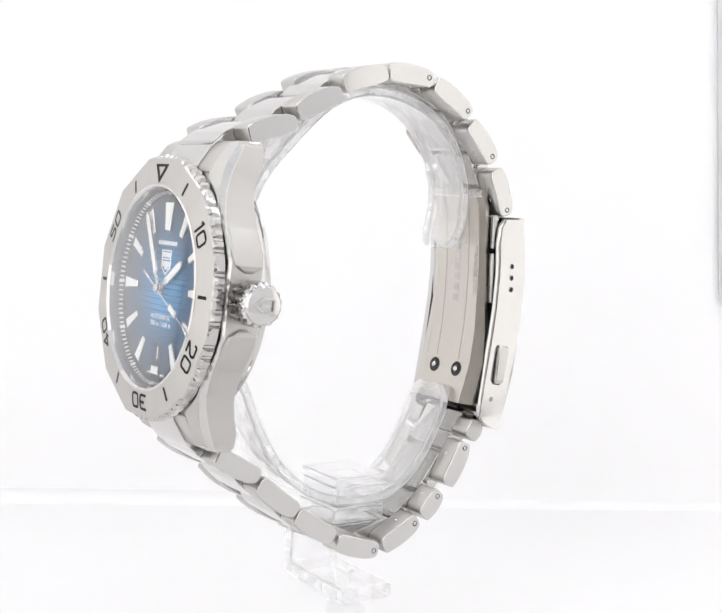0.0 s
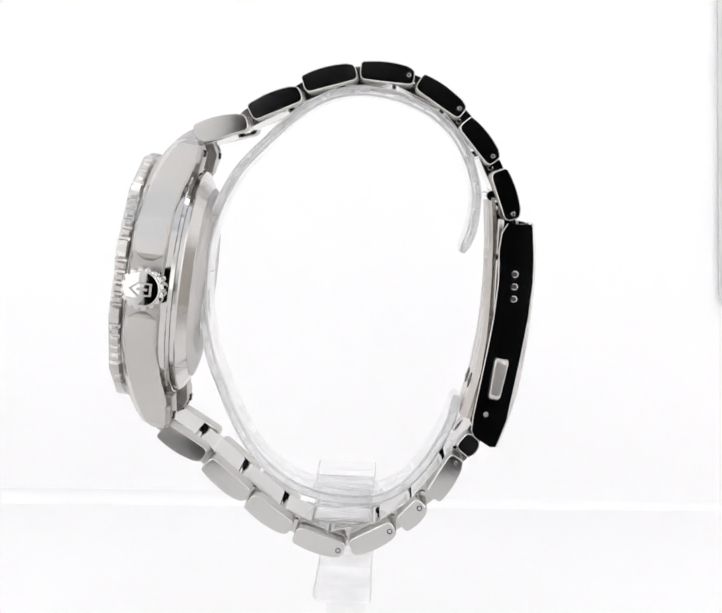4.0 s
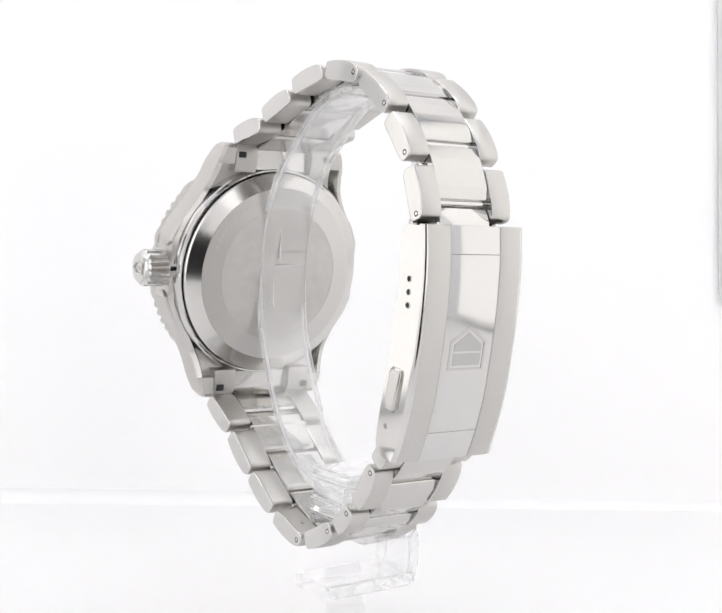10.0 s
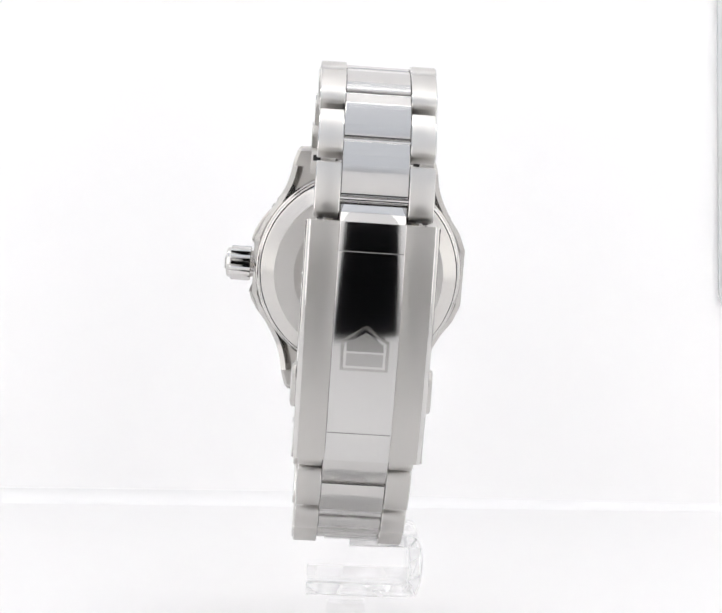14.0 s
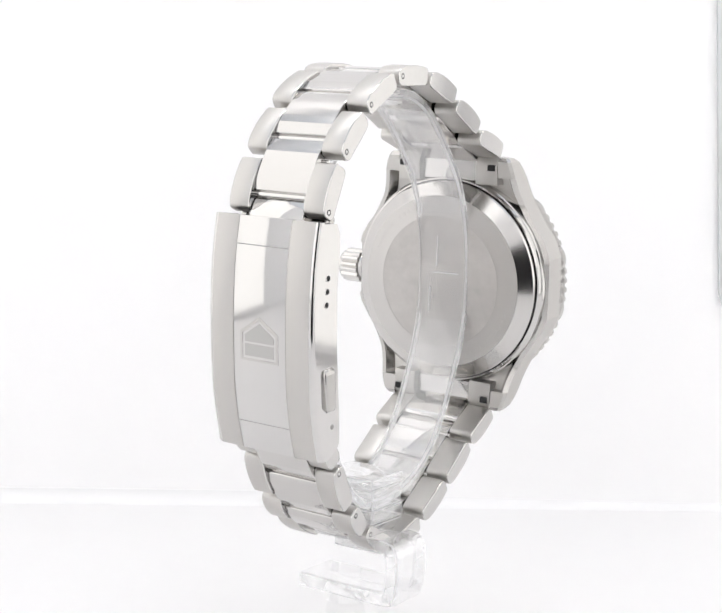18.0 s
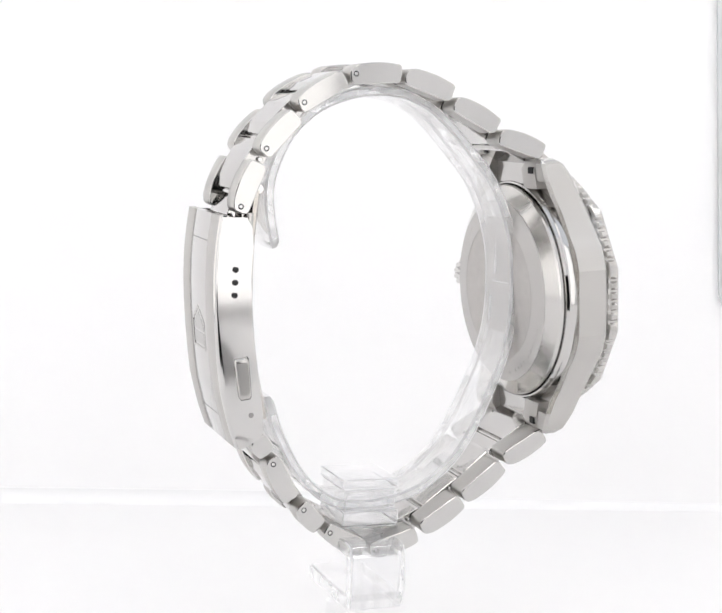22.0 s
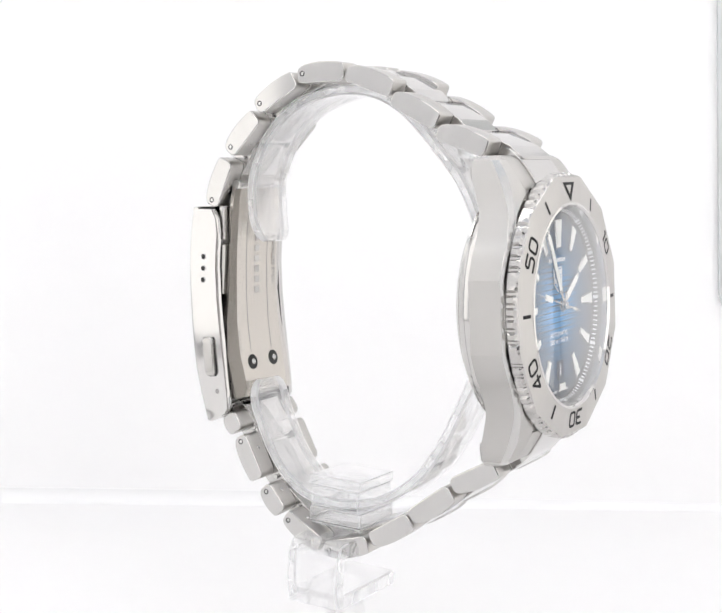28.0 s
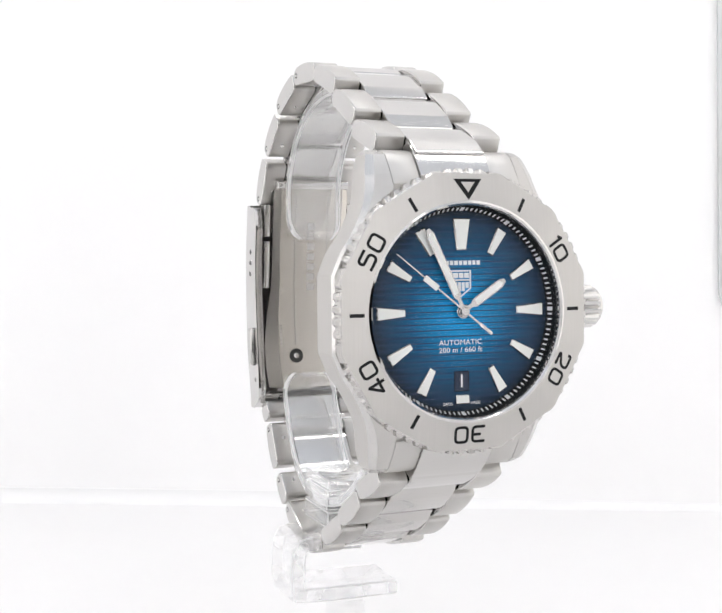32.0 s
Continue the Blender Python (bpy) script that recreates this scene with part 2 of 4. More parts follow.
def prism(poly, x0, x1, chamfer=0.0, bm=None, sides=False):
    """Extrudes a polygon of (y, z) along x, with chamfered rims; sides: rims and end faces take the second material."""
    bm = bm or bmesh.new()
    n = len(poly)
    P = [Vector((0, *p)) for p in poly]
    area = sum(P[i].y * P[(i + 1) % n].z - P[(i + 1) % n].y * P[i].z for i in range(n))
    sgn = 1 if area > 0 else -1

    def inset(d):
        out = []
        for i in range(n):
            e1 = (P[i] - P[i - 1]).normalized()
            e2 = (P[(i + 1) % n] - P[i]).normalized()
            n1 = Vector((0, -e1.z, e1.y)) * sgn
            n2 = Vector((0, -e2.z, e2.y)) * sgn
            b = (n1 + n2)
            b = b.normalized() / max(0.5, math.sqrt(max(0.05, (1 + n1.dot(n2)) / 2)))
            out.append(P[i] + b * d)
        return out
    rings = []
    if chamfer:
        ins = inset(chamfer)
        mid = inset(chamfer * 0.3)
        rings.append([(x0, p.y, p.z) for p in ins])
        rings.append([(x0 + chamfer * 0.3, p.y, p.z) for p in mid])
        rings.append([(x0 + chamfer, p.y, p.z) for p in P])
        rings.append([(x1 - chamfer, p.y, p.z) for p in P])
        rings.append([(x1 - chamfer * 0.3, p.y, p.z) for p in mid])
        rings.append([(x1, p.y, p.z) for p in ins])
    else:
        rings = [[(x0, p.y, p.z) for p in P], [(x1, p.y, p.z) for p in P]]
    vs = add_rings(bm, rings)
    if sides:
        lo, hi = set(vs[2]), set(vs[3])
        for f in bm.faces:
            if not (lo & set(f.verts) and hi & set(f.verts)):
                f.material_index = 1
    return bm


def text_mesh(word, size, depth=0.03, spacing=1.0, width=1.0, bold=0.0):
    """A word as a mesh in millimetres, centred, facing +z."""
    cu = bpy.data.curves.new("lettering", "FONT")
    cu.body, cu.size, cu.extrude = word, size, depth / 2
    cu.align_x, cu.align_y = "CENTER", "CENTER"
    cu.space_character = spacing
    cu.offset = bold
    cu.resolution_u = 4
    ob = bpy.data.objects.new("lettering", cu)
    scene.collection.objects.link(ob)
    dg = bpy.context.evaluated_depsgraph_get()
    me = bpy.data.meshes.new_from_object(ob.evaluated_get(dg))
    bm = bmesh.new()
    bm.from_mesh(me)
    bpy.data.objects.remove(ob)
    bpy.data.meshes.remove(me)
    bpy.data.curves.remove(cu)
    bmesh.ops.scale(bm, vec=(width, 1, 1), verts=bm.verts)
    return bm


def move_bm(bm, m):
    bmesh.ops.transform(bm, matrix=m, verts=bm.verts)
    return bm


def plate(poly, h0, h1, bm=None):
    """A flat polygon of (x, y) with thickness in z."""
    bm = bm or bmesh.new()
    add_rings(bm, [[(x, y, h0) for x, y in poly], [(x, y, h1) for x, y in poly]])
    return bm


def lerp(a, b, k):
    return (a[0] + (b[0] - a[0]) * k, a[1] + (b[1] - a[1]) * k)


# ---- the light box ----
def build_box():
    T = 12
    X0, X1, Y0, Z1 = -270, 270, -300, 430
    ya, yb = BACK_L, BACK_R     # the back wall stands slightly askew
    bm = bmesh.new()
    FRONT = -200               # the table is cut back in front of the opening
    bm = plate([(X0 - T, FRONT), (X1 + T, FRONT), (X1 + T, yb + T), (X0 - T, ya + T)], -T, 0)
    plate([(X0 - T, Y0 - T), (-80, Y0 - T), (-80, FRONT), (X0 - T, FRONT)], -T, 0, bm)
    plate([(123, Y0 - T), (X1 + T, Y0 - T), (X1 + T, FRONT), (123, FRONT)], -T, 0, bm)
    tagged(part("floor", bm, table_white, None), "smooth white table surface of the light box", "floor", kind="structure")
    bm = plate([(X0 - T, ya), (X1 + T, yb), (X1 + T, yb + T), (X0 - T, ya + T)], 0, Z1)
    tagged(part("wall_back", bm, back_white, None), "plain bright white back wall of the light box", "wall", kind="structure")
    R, n = 3, 8
    bm = bmesh.new()
    tilt = (yb - ya) / (X1 - X0)
    sec = [(-R + R * math.sin(math.pi / 2 * k / n), R - R * math.cos(math.pi / 2 * k / n)) for k in range(n + 1)] + [(0.5, R), (0.5, -0.5), (-R, -0.5)]
    add_rings(bm, [[(x, ya + (x - X0) * tilt + d, z + 0.05) for d, z in sec] for x in (X0, X1)])
    tagged(part("cove", bm, cove_white, None, angle=20), "smooth white curve from the table up to the back wall", "trim", kind="structure")
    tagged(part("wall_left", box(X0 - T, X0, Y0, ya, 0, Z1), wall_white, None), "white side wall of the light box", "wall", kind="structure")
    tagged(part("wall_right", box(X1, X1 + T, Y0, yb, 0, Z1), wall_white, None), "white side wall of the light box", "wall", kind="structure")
    # front wall with the opening for the camera
    hole = [(-78, -48), (116, -48), (101, 145), (-58, 145)]
    rim = [(X0, -70), (X1, -70), (X1, Z1), (X0, Z1)]
    bm = bmesh.new()
    for i in range(4):
        j = (i + 1) % 4
        quad = (rim[i], rim[j], hole[j], hole[i])
        add_rings(bm, [[(x, Y0 - T, z) for x, z in quad], [(x, Y0, z) for x, z in quad]])
    tagged(part("wall_front", bm, back_white, None), "white front wall with an opening for the camera", "wall", kind="structure")
    bm = box(-420, 420, -720, -708, -260, 520)
    tagged(part("backdrop", bm, room_dark, None), "dark room outside the light box", "backdrop", kind="structure")
    tagged(part("room_floor", box(-420, 420, -720, 180, -272, -260), room_dark, None), "dark floor of the room under the light box", "floor", kind="structure")
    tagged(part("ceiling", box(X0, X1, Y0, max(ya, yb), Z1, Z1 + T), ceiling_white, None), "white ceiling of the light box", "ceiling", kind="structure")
    top = new("ceiling_lamp")
    tagged(top, "large softly glowing light panel under the ceiling", "lamp")
    top.matrix_basis = mm(0, -105, Z1)
    part("housing", box(-262, 262, -188, 172, -6, 0, 1), wall_white, top)
    part("diffuser", box(-258, 258, -184, 168, -8, -6.2, 0.5), top_led, top, "softly glowing white diffuser")
    # added strip, out of view, that brightens the back wall and table
    part("back_fill_strip", box(-225, 225, 118, 150, -11, -8.2, 0.5), strip_led, top, "added narrow fill strip that brightens the back wall")
    for sx in (-1, 1):
        side = new("wall_lamp")
        tagged(side, "tall softly glowing white light panel on the side wall", "lamp", "side light panels")
        y1 = (ya if sx < 0 else yb) - 14
        side.matrix_basis = mm(sx * 270, 0, 0)
        part("housing", box(*sorted((0, sx * -5)), -128, y1, 4, 414, 1), wall_white, side)
        part("diffuser", box(*sorted((sx * -5.2, sx * -7)), -124, y1 - 4, 8, 410, 0.5), left_led if sx < 0 else right_led, side, "softly glowing white diffuser")
    # added fill panels, out of view, on the front wall either side of the opening
    for a, b in ((-258, -92), (130, 258)):
        side = new("front_fill")
        tagged(side, "added unseen fill light panel beside the opening", "lamp", "front light panels")
        side.matrix_basis = mm(0, Y0, 0)
        part("housing", box(a, b, 0, 5, 4, 414, 1), wall_white, side)
        part("diffuser", box(a + 4, b - 4, 5.2, 7, 8, 410, 0.5), front_led, side, "softly glowing white diffuser")
    # light grey panel at the edge of the back wall
    edge = [(97, 49.5), (91.5, 50), (89.2, 51.5), (88, 54.5), (82, 128), (79, 170), (97, 170)]
    ang = math.atan2(yb - ya, X1 - X0)
    bm = bmesh.new()
    add_rings(bm, [[(x, ya + (x - X0) * math.tan(ang) - 0.2 - d, z) for x, z in edge] for d in (0, 1.5)])
    tagged(part("panel_edge", bm, seal_grey, None), "light grey rounded panel edge against the back wall", "trim", kind="structure")


BACK_L, BACK_R = 74.7, 142.0
build_box()

# ---- the watch ----
watch = new("wristwatch")
tagged(watch, "steel diving watch, blue dial, closed bracelet on a clear stand", "watch")
SHIFT = -0.30
HEAD = Matrix(((1, 0, 0, (SHIFT - 0.01) * MM), (0, 0.0859, -0.9963, -35.94 * MM), (0, 0.9963, 0.0859, 6.447 * MM), (0, 0, 0, 1)))


HEAD_TOP = HEAD @ mm(0, 0, -0.5)    # bezel, dial and glass


def build_case():
    # stations along the twelve-to-six line: half width, bevel, flank top, plate top, bottom
    key = [(0, 18.62, 0.35, -3.1, -2.85, -7.8), (5.0, 18.62, 0.35, -3.15, -2.85, -7.8), (8.0, 17.35, 0.45, -3.0, -2.72, -7.75), (10.2, 15.8, 0.6, -3.15, -2.78, -7.8),
           (13.5, 14.0, 0.75, -3.7, -3.2, -8.05), (16.0, 13.1, 0.95, -4.5, -3.85, -8.8), (18.3, 12.65, 1.05, -5.4, -4.65, -9.5)]
    rows = []
    for i in range(len(key) - 1):
        p0, p1, p2, p3 = [Vector(key[max(0, min(j, len(key) - 1))]) for j in (i - 1, i, i + 1, i + 2)]
        if i == 0:
            p0, p3 = 2 * p1 - p2, 2 * p2 - p1      # flat facet beside the crown line
        if i == 1:
            p0 = 2 * p1 - p2
        for k in range(5):
            t = k / 5
            rows.append(tuple(0.5 * ((2 * p1) + (p2 - p0) * t + (2 * p0 - 5 * p1 + 4 * p2 - p3) * t * t + (3 * p1 - p0 - 3 * p2 + p3) * t ** 3)))
    rows.append(key[-1])

    def inner_top(v):
        """Height of the satin upper face beside the end piece."""
        pts = [(0, -2.9), (16.5, -3.0), (17.2, -3.4), (18.25, -3.9), (19.8, -4.9), (20.95, -5.8), (21.6, -7.0), (22.2, -8)]
        for (a, ha), (b, hb) in zip(pts, pts[1:]):
            if v <= b:
                return ha + (hb - ha) * (v - a) / (b - a)
        return -8.0
    rings = []
    for v, w, b, nf, nt, nb in [(-r[0], *r[1:]) for r in rows[:0:-1]] + rows:
        seat = math.sqrt(max(0.0, 18.8 ** 2 - v * v))
        seat = max(9.62, min(seat, w - b - 0.25))
        far = max(0.0, min(1.0, (seat - 9.62) / 8))
        hs = inner_top(abs(v)) if seat < 9.7 else nt + (-2.75 - nt) * (0.35 if far > 0.85 else 0.8)
        low = min(-3.4, hs - 0.2)
        half = [(w - 1.9, v, nb + 1.2), (w - 0.9, v, nb - 0.3), (w, v, nb), (w, v, nf), (w - b, v, nt), (seat, v, hs), (seat - 0.1, v, low), (6.0, v, low - 0.05)]
        rings.append([(-x, y, z) for x, y, z in half] + half[::-1])
    bm = bmesh.new()
    add_rings(bm, rings)
    for f in bm.faces:
        f.normal_update()
        c = f.calc_center_median()
        if c.z < -7.4 and 0.25 < abs(f.normal.z) < 0.95:
            f.material_index = 1
    case = part("case", bm, brushed_z, watch, "brushed steel case with faceted flanks", HEAD, 18, satin)
    lug_rows = [(18.25, 12.66, 1.05, -5.4, -4.65, -9.9), (19.1, 12.45, 1.0, -5.85, -5.1, -10.1), (19.8, 12.25, 0.95, -6.2, -5.5, -10.15), (20.95, 11.85, 0.8, -6.9, -6.3, -10.2), (21.6, 11.35, 0.55, -8.0, -7.6, -9.9)]
    for sv in (1, -1):
        for su in (1, -1):
            rings = []
            for v, w, b, nf, nt, nb in lug_rows:
                rings.append([(su * 9.62, sv * v, nb), (su * (w - 0.5), sv * v, nb), (su * w, sv * v, nb + 0.4), (su * w, sv * v, nf), (su * (w - b), sv * v, nt), (su * 9.62, sv * v, max(inner_top(v), nt))])
            bm = bmesh.new()
            add_rings(bm, rings)
            for f in bm.faces:
                if abs(f.calc_center_median().y) > 20.96:
                    f.material_index = 1
            part("lug", bm, brushed_z, case, "", None, 22, satin)
    # polished edge lines along the flanks
    for su in (1, -1):
        for sv in (1, -1):
            bm = bmesh.new()
            rings = []
            for v, w, b, nf, nt, nb in rows + lug_rows[1:4]:
                rings.append([(su * (w + 0.015), sv * v, nf - 0.1), (su * (w + 0.02), sv * v, nf + 0.01), (su * (w - b + 0.01), sv * v, nt + 0.02), (su * (w - b - 0.1), sv * v, nt - 0.15), (su * (w - 0.2), sv * v, nf - 0.2)])
            add_rings(bm, rings)
            part("polished_bevel", bm, bevel_polish, case, "mirror-polished bevel", None, 20)
    # crown guards
    for sv in (1, -1):
        bm = bmesh.new()
        rings = []
        for v, w, h0, h1 in ((3.7, 18.7, -6.5, -5.0), (4.1, 19.0, -7.0, -4.4), (4.7, 19.15, -7.7, -3.6), (6.0, 18.75, -7.85, -3.2), (8.0, 17.6, -7.8, -3.05), (9.6, 16.3, -7.8, -3.15)):
            rings.append([(15.6, sv * v, h0), (w - 0.3, sv * v, h0), (w, sv * v, h0 + 0.3), (w, sv * v, h1 - 0.3), (w - 0.3, sv * v, h1), (15.6, sv * v, h1)])
        add_rings(bm, rings)
        part("crown_guard", bm, brushed_z, case, "", None, 20)
    back = closed_lathe([(0.0, -11.9), (13.0, -11.72), (14.8, -11.5), (14.9, -11.44), (17.0, -10.25), (17.2, -10.05), (17.2, -6.5), (0, -6.5)], 160)
    cb = part("caseback", back, caseback_polish, watch, "round polished steel case back", HEAD, 12)
    part("satin_ring", closed_lathe([(11.3, -12.0), (14.75, -11.6), (14.75, -11.4), (11.3, -11.6)], 128), blasted, cb, "satin ring with faint engraving")
    part("centre_disc", lathe([(0.0, -12.04), (11.2, -11.99), (11.28, -11.6)], 128), etched, cb, "satin steel centre")
    part("engraved_circle", closed_lathe([(11.2, -12.02), (11.32, -12.02), (11.32, -11.9), (11.2, -11.9)], 128), faint, cb)
    part("rim_groove", closed_lathe([(17.1, -8.75), (17.6, -8.75), (17.6, -8.4), (17.1, -8.4)], 128), gap_shade, cb)
    part("bezel_seat", closed_lathe([(16.8, -3.4), (18.3, -3.4), (18.3, -2.62), (16.8, -2.62)], 128), satin, watch, "steel ring under the bezel", HEAD)
    part("mid_ring", closed_lathe([(17.4, -9.45), (17.65, -9.4), (17.85, -9.0), (18.05, -8.85), (18.2, -8.3), (18.2, -6.4), (17.4, -6.4)], 160), flank_polish, watch, "polished steel ring under the case", HEAD, 20)
    for a0, count in ((200, 16), (20, 17)):
        for i in range(count):
            if i in (6, 11):
                continue
            m = Matrix.Rotation(radians(a0 + i * 4.6), 4, "Z") @ Matrix.Translation((13.3, 0, 0))
            part("letter_bar", move_bm(box(-0.35, 0.35, -0.25, 0.25, -11.81, -11.765), m), blasted, cb)
    return case


def stroke(bm, pts, w, radius, closed=False):
    """A flat line of width w through (x, y) points, with rounded bends."""
    P = [Vector(p) for p in pts]
    n = len(P)
    line = []
    for i, p in enumerate(P):
        if not closed and i in (0, n - 1):
            line.append(p)
            continue
        a, b = P[i - 1] - p, P[(i + 1) % n] - p
        r = min(radius, a.length * 0.48, b.length * 0.48)
        for k in range(6):
            t = k / 5
            line.append((p + a.normalized() * r) * (1 - t) ** 2 + p * 2 * t * (1 - t) + (p + b.normalized() * r) * t * t)
    n = len(line)
    out = []
    for i, p in enumerate(line):
        a = line[i - 1] if closed or i else p
        b = line[(i + 1) % n] if closed or i < n - 1 else p
        d = (b - a).normalized()
        out.append((p + Vector((-d.y, d.x)) * w / 2, p - Vector((-d.y, d.x)) * w / 2))
    for i in range(n if closed else n - 1):
        (a, b), (c, d) = out[i], out[(i + 1) % n]
        plate([tuple(a), tuple(c), tuple(d), tuple(b)], -0.02, 0.02, bm)


def figures(word, w=1.78, h=2.0, gap=0.78, line=0.39):
    """Squarish engraved figures, centred; w, h: size of the stroke's middle line."""
    bm = bmesh.new()
    wide = {"1": 0.35}
    total = sum(wide.get(c, w) for c in word) + gap * (len(word) - 1)
    x = -total / 2
    for c in word:
        k = wide.get(c, w)
        lines = {"0": [([(0, 0), (k, 0), (k, h), (0, h)], True)],
                 "1": [([(-0.15, h * 0.86), (k, h + 0.18), (k, -0.2)], False)],
                 "2": [([(0, h * 0.72), (0, h), (k, h), (k, h * 0.5), (0, 0), (k + 0.18, 0)], False)],
                 "3": [([(-0.1, h), (k, h), (k, 0), (-0.1, 0)], False), ([(k * 0.3, h * 0.52), (k, h * 0.52)], False)],
                 "4": [([(k * 0.74, -0.2), (k * 0.74, h + 0.1), (0, h * 0.28), (k + 0.2, h * 0.28)], False)],
                 "5": [([(k + 0.1, h), (0.06, h), (0, h * 0.58), (k, h * 0.58), (k, 0), (-0.1, 0)], False)]}[c]
        for pts, shut in lines:
            stroke(bm, [(x + a, b - h / 2) for a, b in pts], line, 0.05 if c in "14" else 0.55, shut)
        x += k + gap
    return bm


def build_bezel():
    # twelve-sided top, round toothed edge
    A = 18.35
    seg = 720
    SLOPE = 0.128       # the twelve flat facets fall outwards

    def face(r):
        return 0.25 - SLOPE * (r - 14.45)

    def on_facet(minute):
        return Matrix.Rotation(radians(-6 * minute), 4, "Z") @ Matrix.Translation((0, 16.25, face(16.25) + 0.01)) @ Matrix.Rotation(-math.atan(SLOPE), 4, "X")
    top, rim, tooth0, tooth1, low = [], [], [], [], []
    for i in range(seg):
        a = 2 * math.pi * i / seg
        deg = i * 360 / seg
        loc = ((deg + 15) % 30) - 15
        r12 = min(A / math.cos(radians(loc)), 18.95)
        # teeth: five notches on each side between wider plain corners
        k = round(loc / 5)
        groove = 0.45 * max(0.0, 1 - (abs(loc - 5 * k) / 1.2) ** 4) if abs(k) <= 2 else 0.0
        rt = 18.98 - groove
        c, s = math.cos(a), math.sin(a)
        cl = math.cos(radians(loc))
        top.append((14.45 * c, 14.45 * s, face(14.45 * cl)))
        rim.append(((r12 - 0.1) * c, (r12 - 0.1) * s, face((r12 - 0.1) * cl)))
        tooth0.append((min(r12 + 0.1, rt) * c, min(r12 + 0.1, rt) * s, -0.48))
        tooth1.append((rt * c, rt * s, -0.8))
        low.append((rt * c, rt * s, -1.75))
    l2 = [(18.55 * math.cos(2 * math.pi * i / seg), 18.55 * math.sin(2 * math.pi * i / seg), -1.95) for i in range(seg)]
    l3 = [(18.2 * math.cos(2 * math.pi * i / seg), 18.2 * math.sin(2 * math.pi * i / seg), -2.3) for i in range(seg)]
    l4 = [(14.45 * math.cos(2 * math.pi * i / seg), 14.45 * math.sin(2 * math.pi * i / seg), -2.7) for i in range(seg)]
    bm = bmesh.new()
    add_rings(bm, [top, rim, tooth0, tooth1, low, l2, l3, l4, top], True, False)
    for f in bm.faces:
        f.normal_update()
        c = f.calc_center_median()
        if math.hypot(c.x, c.y) > 18 and abs(f.normal.z) < 0.75:
            f.material_index = 1
    bez = part("bezel", bm, bezel_steel, watch, "twelve-sided brushed steel diving bezel with toothed edge", HEAD_TOP, 24, tooth_steel)
    part("inner_lip", closed_lathe([(14.1, 0.0), (14.4, 0.4), (14.7, 0.27), (14.6, -0.3), (14.2, -1.0)], 128), polished, bez, "polished inner lip")
    for word, minute in (("10", 10), ("20", 20), ("30", 30), ("40", 40), ("50", 50)):
        m = on_facet(minute)
        part("numeral", move_bm(figures(word), m), black_paint, bez, "engraved black number")
    for minute in (5, 15, 25, 35, 45, 55):
        m = on_facet(minute)
        part("tick", move_bm(box(-0.24, 0.24, -1.0, 1.0, -0.02, 0.015), m), black_paint, bez, "black minute line")
    bm = bmesh.new()
    o = [(-2.1, 1.3), (2.1, 1.3), (0, -1.5)]
    c = (0, 0.5)
    inn = [lerp(c, p, 0.5) for p in o]
    for i in range(3):
        j = (i + 1) % 3
        plate([o[i], o[j], inn[j], inn[i]], -0.02, 0.025, bm)
    part("triangle", move_bm(bm, on_facet(0)), black_paint, bez, "black outlined zero triangle")
    return bez


def marker(r0, r1, w0, w1):
    bm = bmesh.new()
    rings = []
    for h, k in ((0, 0), (0.28, 0.0), (0.4, 0.1)):
        rings.append([(-w0 / 2 + k, r0 + k, h), (w0 / 2 - k, r0 + k, h), (w1 / 2 - k, r1 - k, h), (-w1 / 2 + k, r1 - k, h)])
    add_rings(bm, rings)
    return bm


def lume_strip(r0, r1, w0, w1):
    return plate([(-w0 / 2, r0), (w0 / 2, r0), (w1 / 2, r1), (-w1 / 2, r1)], 0.38, 0.43)


